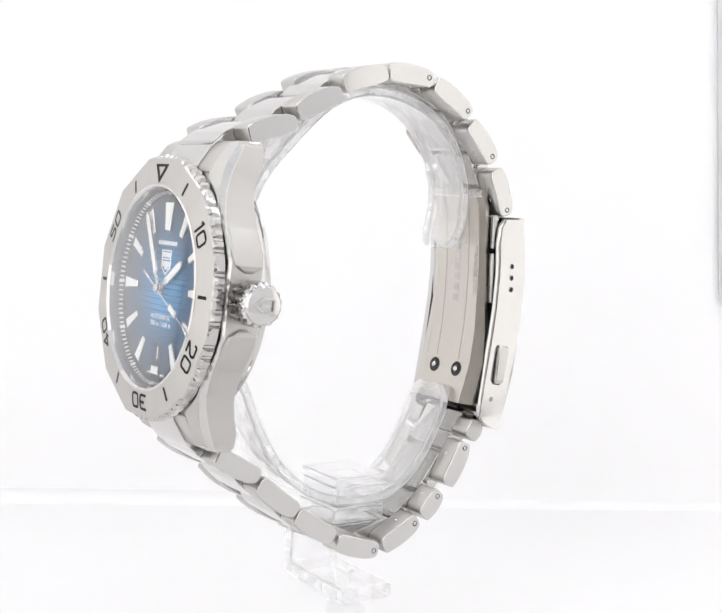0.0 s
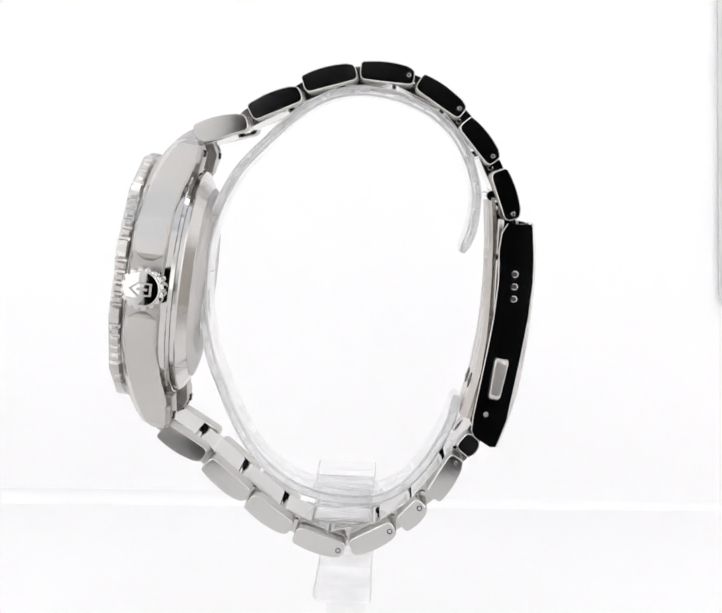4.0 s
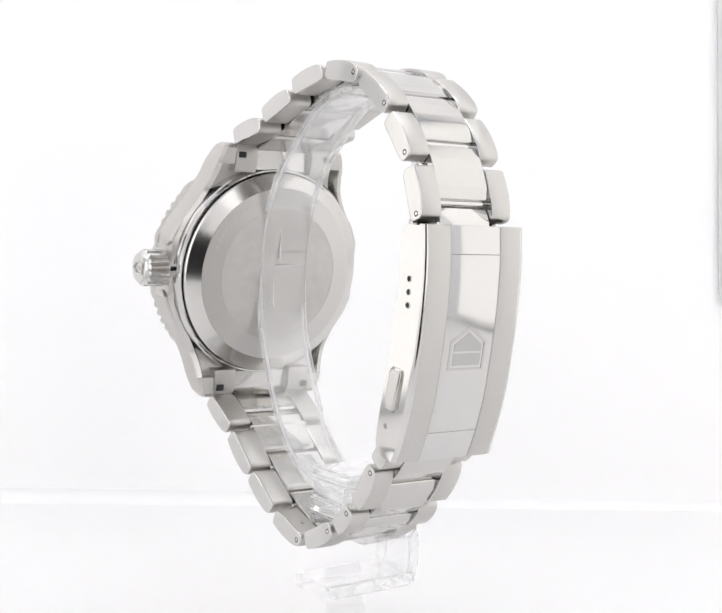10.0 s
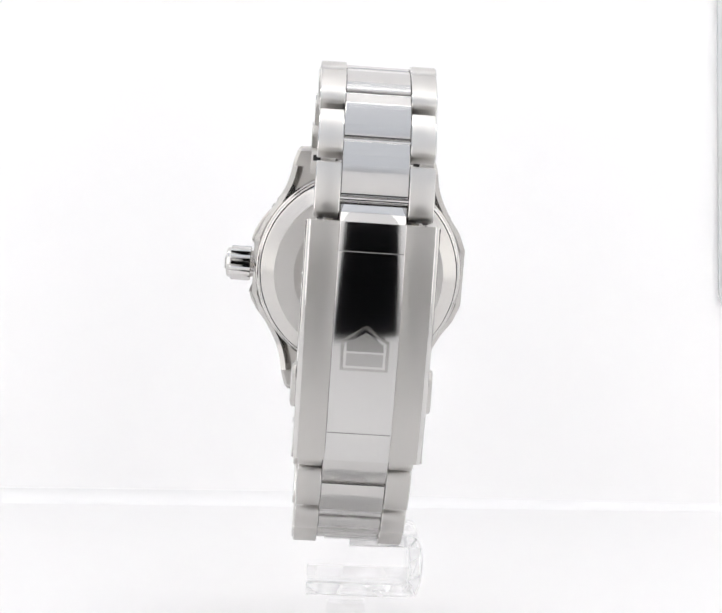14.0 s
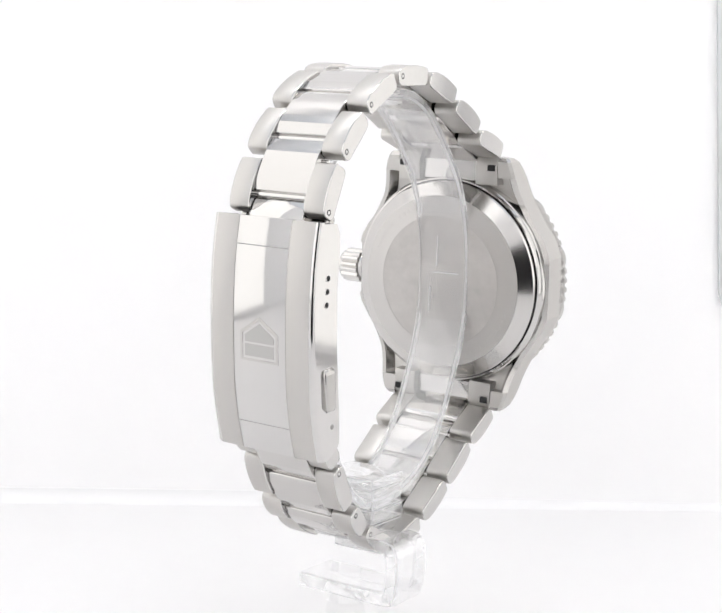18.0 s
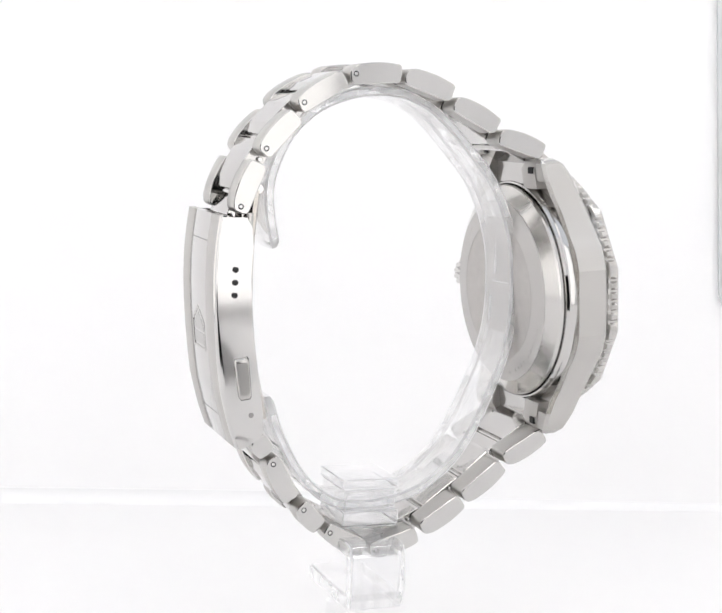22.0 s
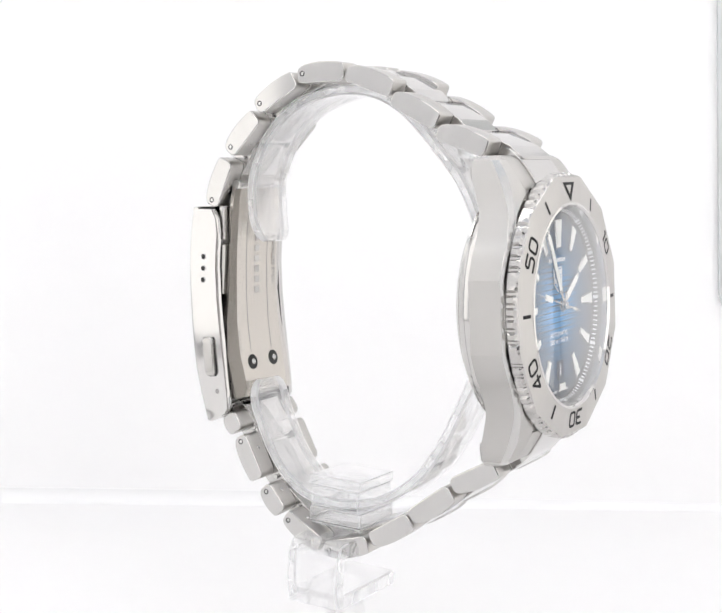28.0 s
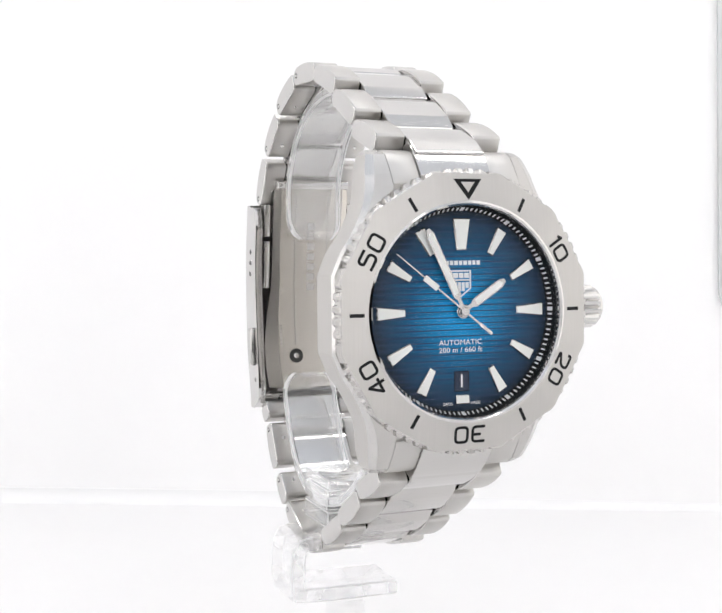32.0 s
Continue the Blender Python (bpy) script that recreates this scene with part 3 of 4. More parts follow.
def build_dial():
    DN = -2.15
    m0 = HEAD_TOP @ mm(0, 0, DN)
    dial = part("dial", lathe([(0, 0), (14.4, 0), (14.4, -0.4), (0, -0.4)]), dial_blue, watch, "deep blue dial, darker to the rim, with fine horizontal lines", m0)
    # horizontal grooves
    bm = bmesh.new()
    k = -16
    while k <= 16:
        v = k * 0.82
        if abs(v) < 13.0:
            hw = math.sqrt(13.2 ** 2 - v * v)
            box(-hw, hw, v - 0.07, v + 0.07, 0.0, 0.012, bm=bm)
        k += 1
    tagged(part("groove_lines", bm, dial_groove, dial), kind="stuff")
    # sloped flange with the minute track
    fl = part("flange", closed_lathe([(13.35, 0.02), (14.3, 1.5), (14.5, 1.5), (14.5, 0.02)], 128), black_paint, dial, "black sloped flange")
    bm = bmesh.new()
    for i in range(120):
        a = radians(3 * i)
        five = i % 10 == 0
        w = 0.27 if five else 0.105
        m = Matrix.Rotation(-a, 4, "Z") @ Matrix.Translation((0, 13.5, 0.34)) @ Matrix.Rotation(radians(57.6), 4, "X")
        b2 = box(-w, w, -0.06 if not five else -0.15, 0.55 if not five else 0.6, -0.02, 0.03)
        move_bm(b2, m)
        me = bpy.data.meshes.new("t")
        b2.to_mesh(me)
        b2.free()
        bm.from_mesh(me)
        bpy.data.meshes.remove(me)
    tagged(part("minute_track", bm, white_print, fl, "white minute bars"), kind="stuff")
    for h in range(12):
        rot = Matrix.Rotation(radians(-30 * h), 4, "Z")
        if h == 0:
            g = (8.2, 12.4, 1.45, 2.6)
        elif h in (3, 9):
            g = (8.4, 12.6, 1.05, 1.85)
        elif h == 6:
            g = (11.1, 12.4, 2.0, 2.2)
        else:
            g = (8.7, 12.5, 0.95, 1.65)
        mk = part("hour_marker", marker(*g), polished, dial, "faceted steel hour marker with white fill", rot)
        e = 0.14
        part("fill", lume_strip(g[0] + e, g[1] - e, g[2] - 2 * e, g[3] - 2 * e), lume, mk)
    # date window
    dw = part("date_window", box(-1.0, 1.0, -10.6, -8.1, 0.0, 0.03), navy, dial, "dark blue date window with white figure")
    bm = box(-1.12, 1.12, -8.1, -7.98, 0.0, 0.07)
    box(-1.12, 1.12, -10.72, -10.6, 0.0, 0.07, bm=bm)
    box(-1.12, -1.0, -10.6, -8.1, 0.0, 0.07, bm=bm)
    box(1.0, 1.12, -10.6, -8.1, 0.0, 0.07, bm=bm)
    part("frame", bm, black_paint, dw)
    part("figure", move_bm(text_mesh("1", 2.5, 0.03), Matrix.Translation((0, -9.4, 0.05))), white_print, dw)
    # lettering
    part("lettering", move_bm(text_mesh("AUTOMATIC", 0.98, 0.03, 1.04, 1.12), Matrix.Translation((-0.1, -4.15, 0.03))), white_print, dial, "white printed word")
    part("lettering", move_bm(text_mesh("200 m / 660 ft", 0.98, 0.03, 1.02, 1.15), Matrix.Translation((-0.1, -5.15, 0.03))), white_print, dial, "white printed words")
    part("lettering", move_bm(text_mesh("SWISS", 0.55, 0.03), Matrix.Translation((-2.1, -12.35, 0.03))), white_print, dial)
    part("lettering", move_bm(text_mesh("MADE", 0.55, 0.03), Matrix.Translation((2.1, -12.35, 0.03))), white_print, dial)
    # product word as plain bars, emblem as a plain shield
    bm = bmesh.new()
    x = -3.1
    for w in (0.55, 0.55, 0.5, 0.55, 0.5, 0.55, 0.5, 0.45, 0.5):
        box(x, x + w, 6.2, 6.78, 0.02, 0.05, bm=bm)
        x += w + 0.17
    part("word_bars", bm, white_print, dial, "white bars of a printed name")
    sh = [(-1.5, 5.5), (1.5, 5.5), (1.5, 3.0), (0, 1.9), (-1.5, 3.0)]
    bm = bmesh.new()
    cc = (0, 3.9)
    for i in range(5):
        a, b = sh[i], sh[(i + 1) % 5]
        plate([a, b, lerp(cc, b, 0.88), lerp(cc, a, 0.88)], 0.02, 0.12, bm)
    for x0, x1, y0, y1 in ((-1.2, -0.45, 4.45, 5.15), (-0.3, 0.35, 4.45, 5.15), (0.5, 1.2, 4.45, 5.15), (-1.3, 1.3, 4.1, 4.28), (-1.15, -0.6, 3.1, 3.9), (-0.45, 0.0, 2.7, 3.9), (0.15, 0.55, 2.7, 3.9), (0.7, 1.15, 3.1, 3.9)):
        box(x0, x1, y0, y1, 0.02, 0.1, bm=bm)
    part("emblem", bm, white_print, dial, "white shield emblem")
    return dial


def build_pointers(dial):
    """Hour, minute and seconds hand, in the dial's space, pointing to twelve."""
    def blade(stem0, r0, r1, w, wt, h):
        bm = plate([(-wt, stem0), (wt, stem0), (wt * 0.9, r0), (w, r0 + 0.5), (w, r1 - 0.9), (0.25, r1), (-0.25, r1), (-w, r1 - 0.9), (-w, r0 + 0.5), (-wt * 0.9, r0)], h, h + 0.18)
        return bm
    hour = part("hour_hand", blade(0, 1.6, 7.6, 0.62, 0.32, 0.55), polished, dial, "steel hour hand with white fill")
    part("fill", plate([(-0.42, 2.3), (0.42, 2.3), (0.42, 6.7), (0.15, 7.1), (-0.15, 7.1), (-0.42, 6.7)], 0.72, 0.76), lume, hour)
    part("hub", disc(0.95, 0.52, 0.76, 32, 0.05), polished, hour)
    minute = part("minute_hand", blade(0, 1.9, 12.2, 0.6, 0.3, 0.85), polished, dial, "long steel minute hand with white fill")
    part("fill", plate([(-0.4, 2.6), (0.4, 2.6), (0.4, 11.1), (0.15, 11.6), (-0.15, 11.6), (-0.4, 11.1)], 1.02, 1.06), lume, minute)
    part("hub", disc(0.8, 0.82, 1.06, 32, 0.05), polished, minute)
    second = part("seconds_hand", plate([(-0.16, -5.1), (0.16, -5.1), (0.13, 0), (0.07, 12.7), (-0.07, 12.7), (-0.13, 0)], 1.15, 1.3), polished, dial, "slim steel seconds hand with white paddle")
    part("paddle", box(-0.42, 0.42, 5.2, 7.6, 1.12, 1.34, 0.05), lume, second, "white paddle")
    part("tail", box(-0.24, 0.24, -5.1, -2.8, 1.12, 1.33, 0.05), polished, second)
    part("hub", disc(0.6, 1.1, 1.45, 32, 0.08), polished, second)
    return hour, minute, second


def build_crystal():
    c = part("crystal", lathe([(0, 0.22), (13.6, 0.2), (14.0, 0.14), (14.2, -0.1)], 128), crystal_glass, watch, "clear flat watch glass", HEAD_TOP)
    c.visible_shadow = False
    return c


def build_crown():
    m = HEAD @ mm(18.2, -0.05, -5.9, 0, 90, 0)
    seg = 96
    rings = []
    for h, r, g in ((0, 2.2, 0), (0.9, 2.4, 0), (1.0, 3.05, 0.42), (4.4, 3.05, 0.42), (4.6, 2.7, 0.02), (4.75, 2.6, 0)):
        rings.append([((r - g * max(0, math.cos(16 * 2 * math.pi * i / seg))) * math.cos(2 * math.pi * i / seg), (r - g * max(0, math.cos(16 * 2 * math.pi * i / seg))) * math.sin(2 * math.pi * i / seg), h) for i in range(seg)])
    bm = bmesh.new()
    add_rings(bm, rings)
    crown = part("crown", bm, polished, watch, "fluted screw-down crown of polished steel", m)
    part("cap", lathe([(2.65, 4.6), (2.6, 5.0), (2.4, 5.2), (1.7, 5.3), (0, 5.35)], 48), polished, crown, "domed crown end")
    # emblem: outlined shield lying on the cap, its tip towards the front
    o = [(-1.25, -0.75), (-1.25, 0.75), (0.35, 0.9), (1.45, 0), (0.35, -0.9)]
    bm = bmesh.new()
    for i in range(5):
        a, b = o[i], o[(i + 1) % 5]
        plate([a, b, lerp((0, 0), b, 0.78), lerp((0, 0), a, 0.78)], 5.2, 5.5, bm)
    box(-0.75, 0.5, -0.16, 0.16, 5.2, 5.48, bm=bm)
    part("emblem", move_bm(bm, Matrix.Rotation(math.pi, 4, "Z") @ Matrix.Diagonal((1.2, 1.2, 1, 1))), blasted, crown, "raised shield outline")
    part("stem_tube", disc(1.5, -1.5, 0.2, 32), gap_shade, crown)
    return crown


# centre lines of the outer links, head end first: y, z of both ends and half width
UPPER = [(-25.3, 28.3, -17.7, 30.5, 9.6), (-17.3, 31.75, -10.0, 35.1, 9.25), (-9.6, 36.3, -1.9, 38.65, 8.9), (-1.2, 38.75, 6.8, 38.2, 8.6),
         (7.6, 37.55, 14.4, 33.25, 8.45), (14.7, 31.85, 19.6, 26.25, 8.35), (20.1, 24.8, 22.8, 17.7, 8.35)]
LOWER = [(-29.0, -16.6, -22.4, -20.5, 9.6), (-22.0, -21.4, -15.75, -26.4, 9.3), (-15.4, -26.9, -8.95, -31.2, 9.0), (-8.1, -31.95, -0.6, -34.3, 8.7),
         (0.65, -33.8, 7.1, -30.35, 8.5), (8.1, -29.8, 11.3, -26.3, 8.4), (12.75, -25.2, 16.3, -18.9, 8.35), (16.8, -18.0, 18.6, -15.6, 8.35)]
THICK = 2.9


def rounded(poly, radii, n=3):
    """Rounds the corners of a polygon of (y, z)."""
    out = []
    P = [Vector(p) for p in poly]
    for i, p in enumerate(P):
        a, b = (P[i - 1] - p), (P[(i + 1) % len(P)] - p)
        r = min(radii[i], a.length * 0.45, b.length * 0.45)
        if r <= 0:
            out.append(tuple(p))
            continue
        q0, q1 = p + a.normalized() * r, p + b.normalized() * r
        for k in range(n + 1):
            t = k / n
            q = q0 * (1 - t) ** 2 + p * 2 * t * (1 - t) + q1 * t * t
            out.append((q.x, q.y))
    return out


def link_profile(L, th, flip=1, drop=0.45, brk=0.36, tight=0.7):
    """Side view of an outer link, length along y: flat underside, gently domed top and a short sloping facet at the clasp end."""
    h = th / 2
    poly, radii = [(-L / 2, -h), (-L / 2, h - 0.45)], [1.5, tight]
    for k in range(9):
        y = -L * 0.46 + L * (0.46 + brk) * k / 8
        poly.append((y, h + 0.18 - 0.5 * ((y + 0.04 * L) / (0.5 * L)) ** 2))
        radii.append(0)
    poly += [(L / 2, h - drop - 0.25), (L / 2, -h)]
    radii += [tight * 0.8, 1.5]
    return [(y * flip, z) for y, z in rounded(poly, radii, 5)]


def centre_profile(L, th, flip=1):
    """Side view of a centre link: three crisp facets on top."""
    h = th / 2
    poly = [(-L / 2, -h), (-L / 2, h - 0.55), (-L * 0.22, h + 0.06), (-L * 0.05, h + 0.13), (L * 0.12, h + 0.14), (L * 0.28, h + 0.08), (L / 2, h - 0.45), (L / 2, -h)]
    pts = rounded(poly, [0.9, 0.25, 0.08, 0.3, 0.3, 0.08, 0.3, 0.9], 3)
    return [(y * flip, z) for y, z in pts]


def frame_of(y0, z0, y1, z1, outward):
    """Pose of a link: its y along the run, its z outwards."""
    d = Vector((0, y1 - y0, z1 - z0)).normalized()
    o = Vector((0, -d.z, d.y))
    if o.dot(Vector((0, *outward))) < 0:
        d, o = -d, -o
    x = d.cross(o)
    m = Matrix.Identity(4)
    for i in range(3):
        m[i][0], m[i][1], m[i][2] = x[i], d[i], o[i]
    m[0][3], m[1][3], m[2][3] = SHIFT * MM, (y0 + y1) / 2 * MM, (z0 + z1) / 2 * MM
    return m, d


def build_bracelet():
    for run, up in ((UPPER, 1), (LOWER, -1)):
        for k, (y0, z0, y1, z1, hw) in enumerate(run):
            L = math.hypot(y1 - y0, z1 - z0) + 0.15
            cw = 4.7 + max(0, hw - 8.6) * 0.5
            m, d = frame_of(y0, z0, y1, z1, ((y0 + y1) / 2 + 5, (z0 + z1) / 2 - 2))
            fl = 1 if (d.y * (y1 - y0) + d.z * (z1 - z0)) > 0 else -1
            for s in (1, -1):
                a, b = sorted((s * (cw + 0.04), s * hw))
                lb = prism(link_profile(L, THICK, fl, 0.4, 0.34, 0.8), a, b, 0.16, None, True)
                lean = {5: 0.012, 6: 0.018}.get(k, 0.0) if up == 1 else 0.0
                for v in lb.verts:      # the flanks near the clasp lean in
                    if abs(v.co.x) > cw + 1:
                        v.co.x -= s * lean * v.co.z
                link = part("outer_link", lb, link_brushed, watch, "brushed steel outer bracelet link with polished edges", m, 24, flank_polish)
                if (up == 1 and k >= 3) or (up == -1 and 3 <= k < 7):
                    # screw dot on the inner face, pin end near the clasp side
                    part("inner_dot", move_bm(disc(0.3, -0.06, 0.1, 16, 0.05), Matrix.Translation((s * (hw + cw) / 2, fl * L * 0.12, -THICK / 2)) @ Matrix.Rotation(math.pi, 4, "X")), polished, link, "tiny round dot")
                    e = fl * (L / 2 - 0.9)
                    pin = part("pin", move_bm(closed_lathe([(0.0, 0.05), (0.2, 0.05), (0.28, 0.0), (0.28, -0.3), (0, -0.3)], 20), Matrix.Translation((s * (hw + 0.0), e, 0.0)) @ Matrix.Rotation(s * math.pi / 2, 4, "Y")), polished, link, "small round pin end")
                    part("pin_hole", move_bm(closed_lathe([(0.28, 0.012), (0.42, 0.012), (0.42, -0.2), (0.28, -0.2)], 20), Matrix.Translation((s * (hw + 0.0), e, 0.0)) @ Matrix.Rotation(s * math.pi / 2, 4, "Y")), gap_shade, link)
            # centre link, shifted towards the head
            A, B = (y0, z0), (y1, z1)
            if k == 0:
                P = (-28.8, 26.4) if up == 1 else (-31.5, -14.6)
            else:
                q = run[k - 1]
                P = lerp((q[0], q[1]), (q[2], q[3]), 0.68)
            Q = lerp(A, B, 0.66)
            if up == -1 and k == len(run) - 1:
                Q = (19.6, -14.4)
            LL = math.hypot(Q[0] - P[0], Q[1] - P[1]) - 0.35
            mc, _ = frame_of(*P, *Q, ((y0 + y1) / 2 + 5, (z0 + z1) / 2 - 2))
            part("centre_link", prism(centre_profile(LL, THICK - 0.1, fl), -cw, cw, 0.1), link_polish, watch, "polished steel centre link with bevelled ends", mc, 8)
            # joint bar between the links, and the thinner sprung bar that shows on the inner side
            bm = move_bm(disc(0.55, -hw + 0.5, hw - 0.5, 16), Matrix.Rotation(math.pi / 2, 4, "Y"))
            part("joint_bar", bm, polished, watch, "", Matrix.Translation((SHIFT * MM, Q[0] * MM, Q[1] * MM)))
            if k and (up == -1 or k > 3):
                q = run[k - 1]
                c = Vector(((q[2] + y0) / 2, (q[3] + z0) / 2))
                c -= Vector((m[1][2], m[2][2])) * 0.95
                bm = move_bm(disc(0.38, -cw - 0.6, cw + 0.6, 16, 0.08), Matrix.Rotation(math.pi / 2, 4, "Y"))
                part("spring_bar", bm, polished, watch, "thin bright bar between the links", Matrix.Translation((SHIFT * MM, c.x * MM, c.y * MM)))
    # end pieces between the lugs
    for sv in (1, -1):
        poly = [(sv * 17.5, -3.2), (sv * 18.4, -3.6), (sv * 20.9, -5.3), (sv * 22.4, -6.8), (sv * 22.8, -7.6), (sv * 22.2, -8.9), (sv * 17.5, -9.2)]
        ep = part("end_link", prism(poly, -5.4, 5.4, 0.12), link_polish, watch, "polished end link between the lugs", HEAD, 20)
        poly = [(sv * 16.9, -3.25), (sv * 17.2, -3.3), (sv * 18.25, -3.88), (sv * 19.8, -4.88), (sv * 20.95, -5.78), (sv * 21.6, -7.0), (sv * 21.6, -9.6), (sv * 20.0, -10.4), (sv * 17.0, -10.0)]
        for s in (1, -1):
            a, b = sorted((s * 5.45, s * 9.56))
            part("shoulder", prism(poly, a, b, 0.06), brushed_z, ep, "brushed shoulder of the end link", None, 36)
            part("slot", box(*sorted((s * 7.9, s * 9.2)), *sorted((sv * 19.4, sv * 20.4)), -10.6, -10.15), gap_shade, ep, "dark block, painted shade of the spring bar slot")


# outer face of the clasp cover: z, y
def clasp_y(z):
    pts = [(17.6, 25.68), (14, 26.1), (10.6, 26.32), (6.5, 26.28), (2.5, 26.03), (-1.3, 25.66), (-5, 25.22), (-8.5, 24.66), (-13.4, 23.33), (-17.4, 21.8)]
    for (z0, y0), (z1, y1) in zip(pts, pts[1:]):
        if z <= z0 and z >= z1:
            return y0 + (y1 - y0) * (z - z0) / (z1 - z0)
    return pts[0][1] if z > 17 else pts[-1][1]


def side_x(d):
    """Outer face of the clasp's side wall, d from its inner edge: it leans in towards the cover."""
    return 9.38 - 0.02 * d - 0.0045 * d * d


def build_clasp():
    base = Matrix.Translation((SHIFT * MM, 0, 0))
    zs = [17.2 - i * (34.0 / 24) for i in range(25)]

    def shell(xs, dz0=0.0, dz1=0.0, depth=1.1):
        """Curved slab; xs: (x, drop) across the width."""
        bm = bmesh.new()
        rings = []
        for i, z in enumerate(zs):
            z = max(min(z, 17.2 - dz0), -16.8 + dz1)
            r = [(x, clasp_y(z) - d, z) for x, d in xs]
            r += [(x, clasp_y(z) - d - depth, z) for x, d in reversed(xs)]
            rings.append(r)
        add_rings(bm, rings)
        return bm
    cover = part("clasp_cover", shell([(-4.55, 0.03), (-4.45, 0.0), (4.45, 0.0), (4.55, 0.03)]), cover_polish, watch, "mirror-polished middle of the folding clasp", base)
    for s in (1, -1):
        a = [(s * 4.62, 0.0), (s * 4.7, -0.03), (s * 7.5, 0.0), (s * 8.5, 0.05)]
        part("clasp_wing", shell(a if s > 0 else a[::-1], depth=0.9), wing_steel, cover, "brushed side band of the clasp")
        a = [(s * 8.5, 0.05), (s * 8.6, 0.06), (s * 8.95, 0.2), (s * 9.16, 0.45)]
        part("polished_edge", shell(a if s > 0 else a[::-1], depth=0.8), polished, cover, "polished long edge of the clasp", None, 50)
        sb = bmesh.new()
        rings = []
        for z, yi in ((17.0, 21.7), (15.6, 20.9), (13, 20.6), (10.5, 20.72), (8, 20.75), (5.5, 20.55), (3, 20.38), (0.5, 20.05), (-2, 19.7), (-4.5, 19.3), (-7, 18.9), (-9.5, 18.5), (-12, 18.1), (-14.4, 17.9), (-15.3, 18.4), (-16.0, 19.5), (-16.7, 20.7)):
            yo = clasp_y(z) - 0.4
            ys = [yi + 0.1 + (yo - yi - 0.1) * k / 8 for k in range(9)]
            face = [(s * 9.2, yi, z)] + [(s * side_x(y - yi), y, z) for y in ys]
            rings.append(face + [(s * 8.2, yo, z), (s * 8.2, yi, z)])
        add_rings(sb, rings)
        sp = part("clasp_side", sb, polished, cover, "polished steel side wall of the clasp", None, 40)
        for z in (9.5, 7.65, 5.8):
            part("adjustment_hole", move_bm(disc(0.42, -0.2, 0.03, 20), Matrix.Translation((s * side_x(23.2 - 20.72), 23.2, z)) @ Matrix.Rotation(s * 0.115, 4, 'Z') @ Matrix.Rotation(s * math.pi / 2, 4, "Y")), gap_shade, sp, "small dark disc, painted shade of an adjustment hole")
            part("hole_rim", move_bm(closed_lathe([(0.40, 0.07), (0.50, 0.05), (0.54, -0.1), (0.40, -0.1)], 24), Matrix.Translation((s * side_x(23.2 - 20.72), 23.2, z)) @ Matrix.Rotation(s * 0.06, 4, 'Z') @ Matrix.Rotation(s * math.pi / 2, 4, "Y")), polished, sp, "bright rim of the hole")
        part("rivet", move_bm(disc(0.4, -0.2, 0.05, 20, 0.05), Matrix.Translation((s * side_x(1.9), 20.0, -11.8)) @ Matrix.Rotation(s * 0.1, 4, 'Z') @ Matrix.Rotation(s * math.pi / 2, 4, "Y")), engrave, sp, "small round rivet")
        # push button over a dark plate that paints the shade of its recess
        rec = [(20.95, -2.9), (23.0, -3.2), (23.25, -3.8), (22.2, -9.4), (21.7, -9.75), (20.2, -9.5), (19.95, -9.0), (20.6, -3.3)]
        rec = [lerp(p, q, 0.45) for p, q in zip(rec, [(21.1, -3.15), (22.85, -3.4), (23.0, -3.9), (22.0, -9.2), (21.6, -9.5), (20.4, -9.3), (20.2, -8.9), (20.85, -3.5)])]
        rb = prism(rec, *sorted((s * 8.5, s * 9.29)))
        for v in rb.verts:
            v.co.x -= s * (v.co.y - 21.5) * 0.115
        part("button_recess", rb, gap_shade, sp)
        btn = [(21.1, -3.15), (22.85, -3.4), (23.0, -3.9), (22.0, -9.2), (21.6, -9.5), (20.4, -9.3), (20.2, -8.9), (20.85, -3.5)]
        bb = bmesh.new()
        cx, cz = 21.6, -6.4
        rings = []
        for x, kk in ((8.4, 1.0), (9.5, 1.0), (9.75, 0.97), (9.9, 0.9), (9.96, 0.78)):
            rings.append([(s * x, cx + (y - cx) * kk, cz + (z - cz) * kk) for y, z in btn])
        add_rings(bb, rings)
        for v in bb.verts:
            v.co.x -= s * (v.co.y - 21.5) * 0.115
        part("push_button", bb, satin, sp, "polished push button", None, 60)
    # engraved cross lines and shield on the cover
    for z in (13.2, -12.5):
        y = clasp_y(z)
        part("cross_line", box(-4.45, 4.45, y - 0.1, y + 0.015, z - 0.07, z + 0.07), engrave, cover, "fine engraved line")
    sh = [(0, 3.2), (3.35, 0.9), (3.35, -3.3), (-3.35, -3.3), (-3.35, 0.9)]

    def on(x, z, h):
        return (x, clasp_y(z) + h, z)
    bm = bmesh.new()
    c0 = (0, -0.9)
    for i in range(5):
        a, b = sh[i], sh[(i + 1) % 5]
        ai, bi = lerp(c0, a, 0.87), lerp(c0, b, 0.87)
        add_rings(bm, [[on(*p, -0.05) for p in (a, b, bi, ai)], [on(*p, 0.05) for p in (a, b, bi, ai)]])
    part("shield_outline", bm, satin, cover, "satin engraved shield outline")
    bm = bmesh.new()
    for poly in ([(0, 2.2), (2.55, 0.45), (2.55, -0.55), (-2.55, -0.55), (-2.55, 0.45)], [(2.55, -0.85), (2.55, -2.6), (-2.55, -2.6), (-2.55, -0.85)]):
        add_rings(bm, [[on(*p, -0.05) for p in poly], [on(*p, 0.03) for p in poly]])
    part("shield_field", bm, shield_steel, cover, "satin shield field")
    # tongue linking the clasp to the upper run
    P = lerp((20.1, 24.8), (22.8, 17.7), 0.82)
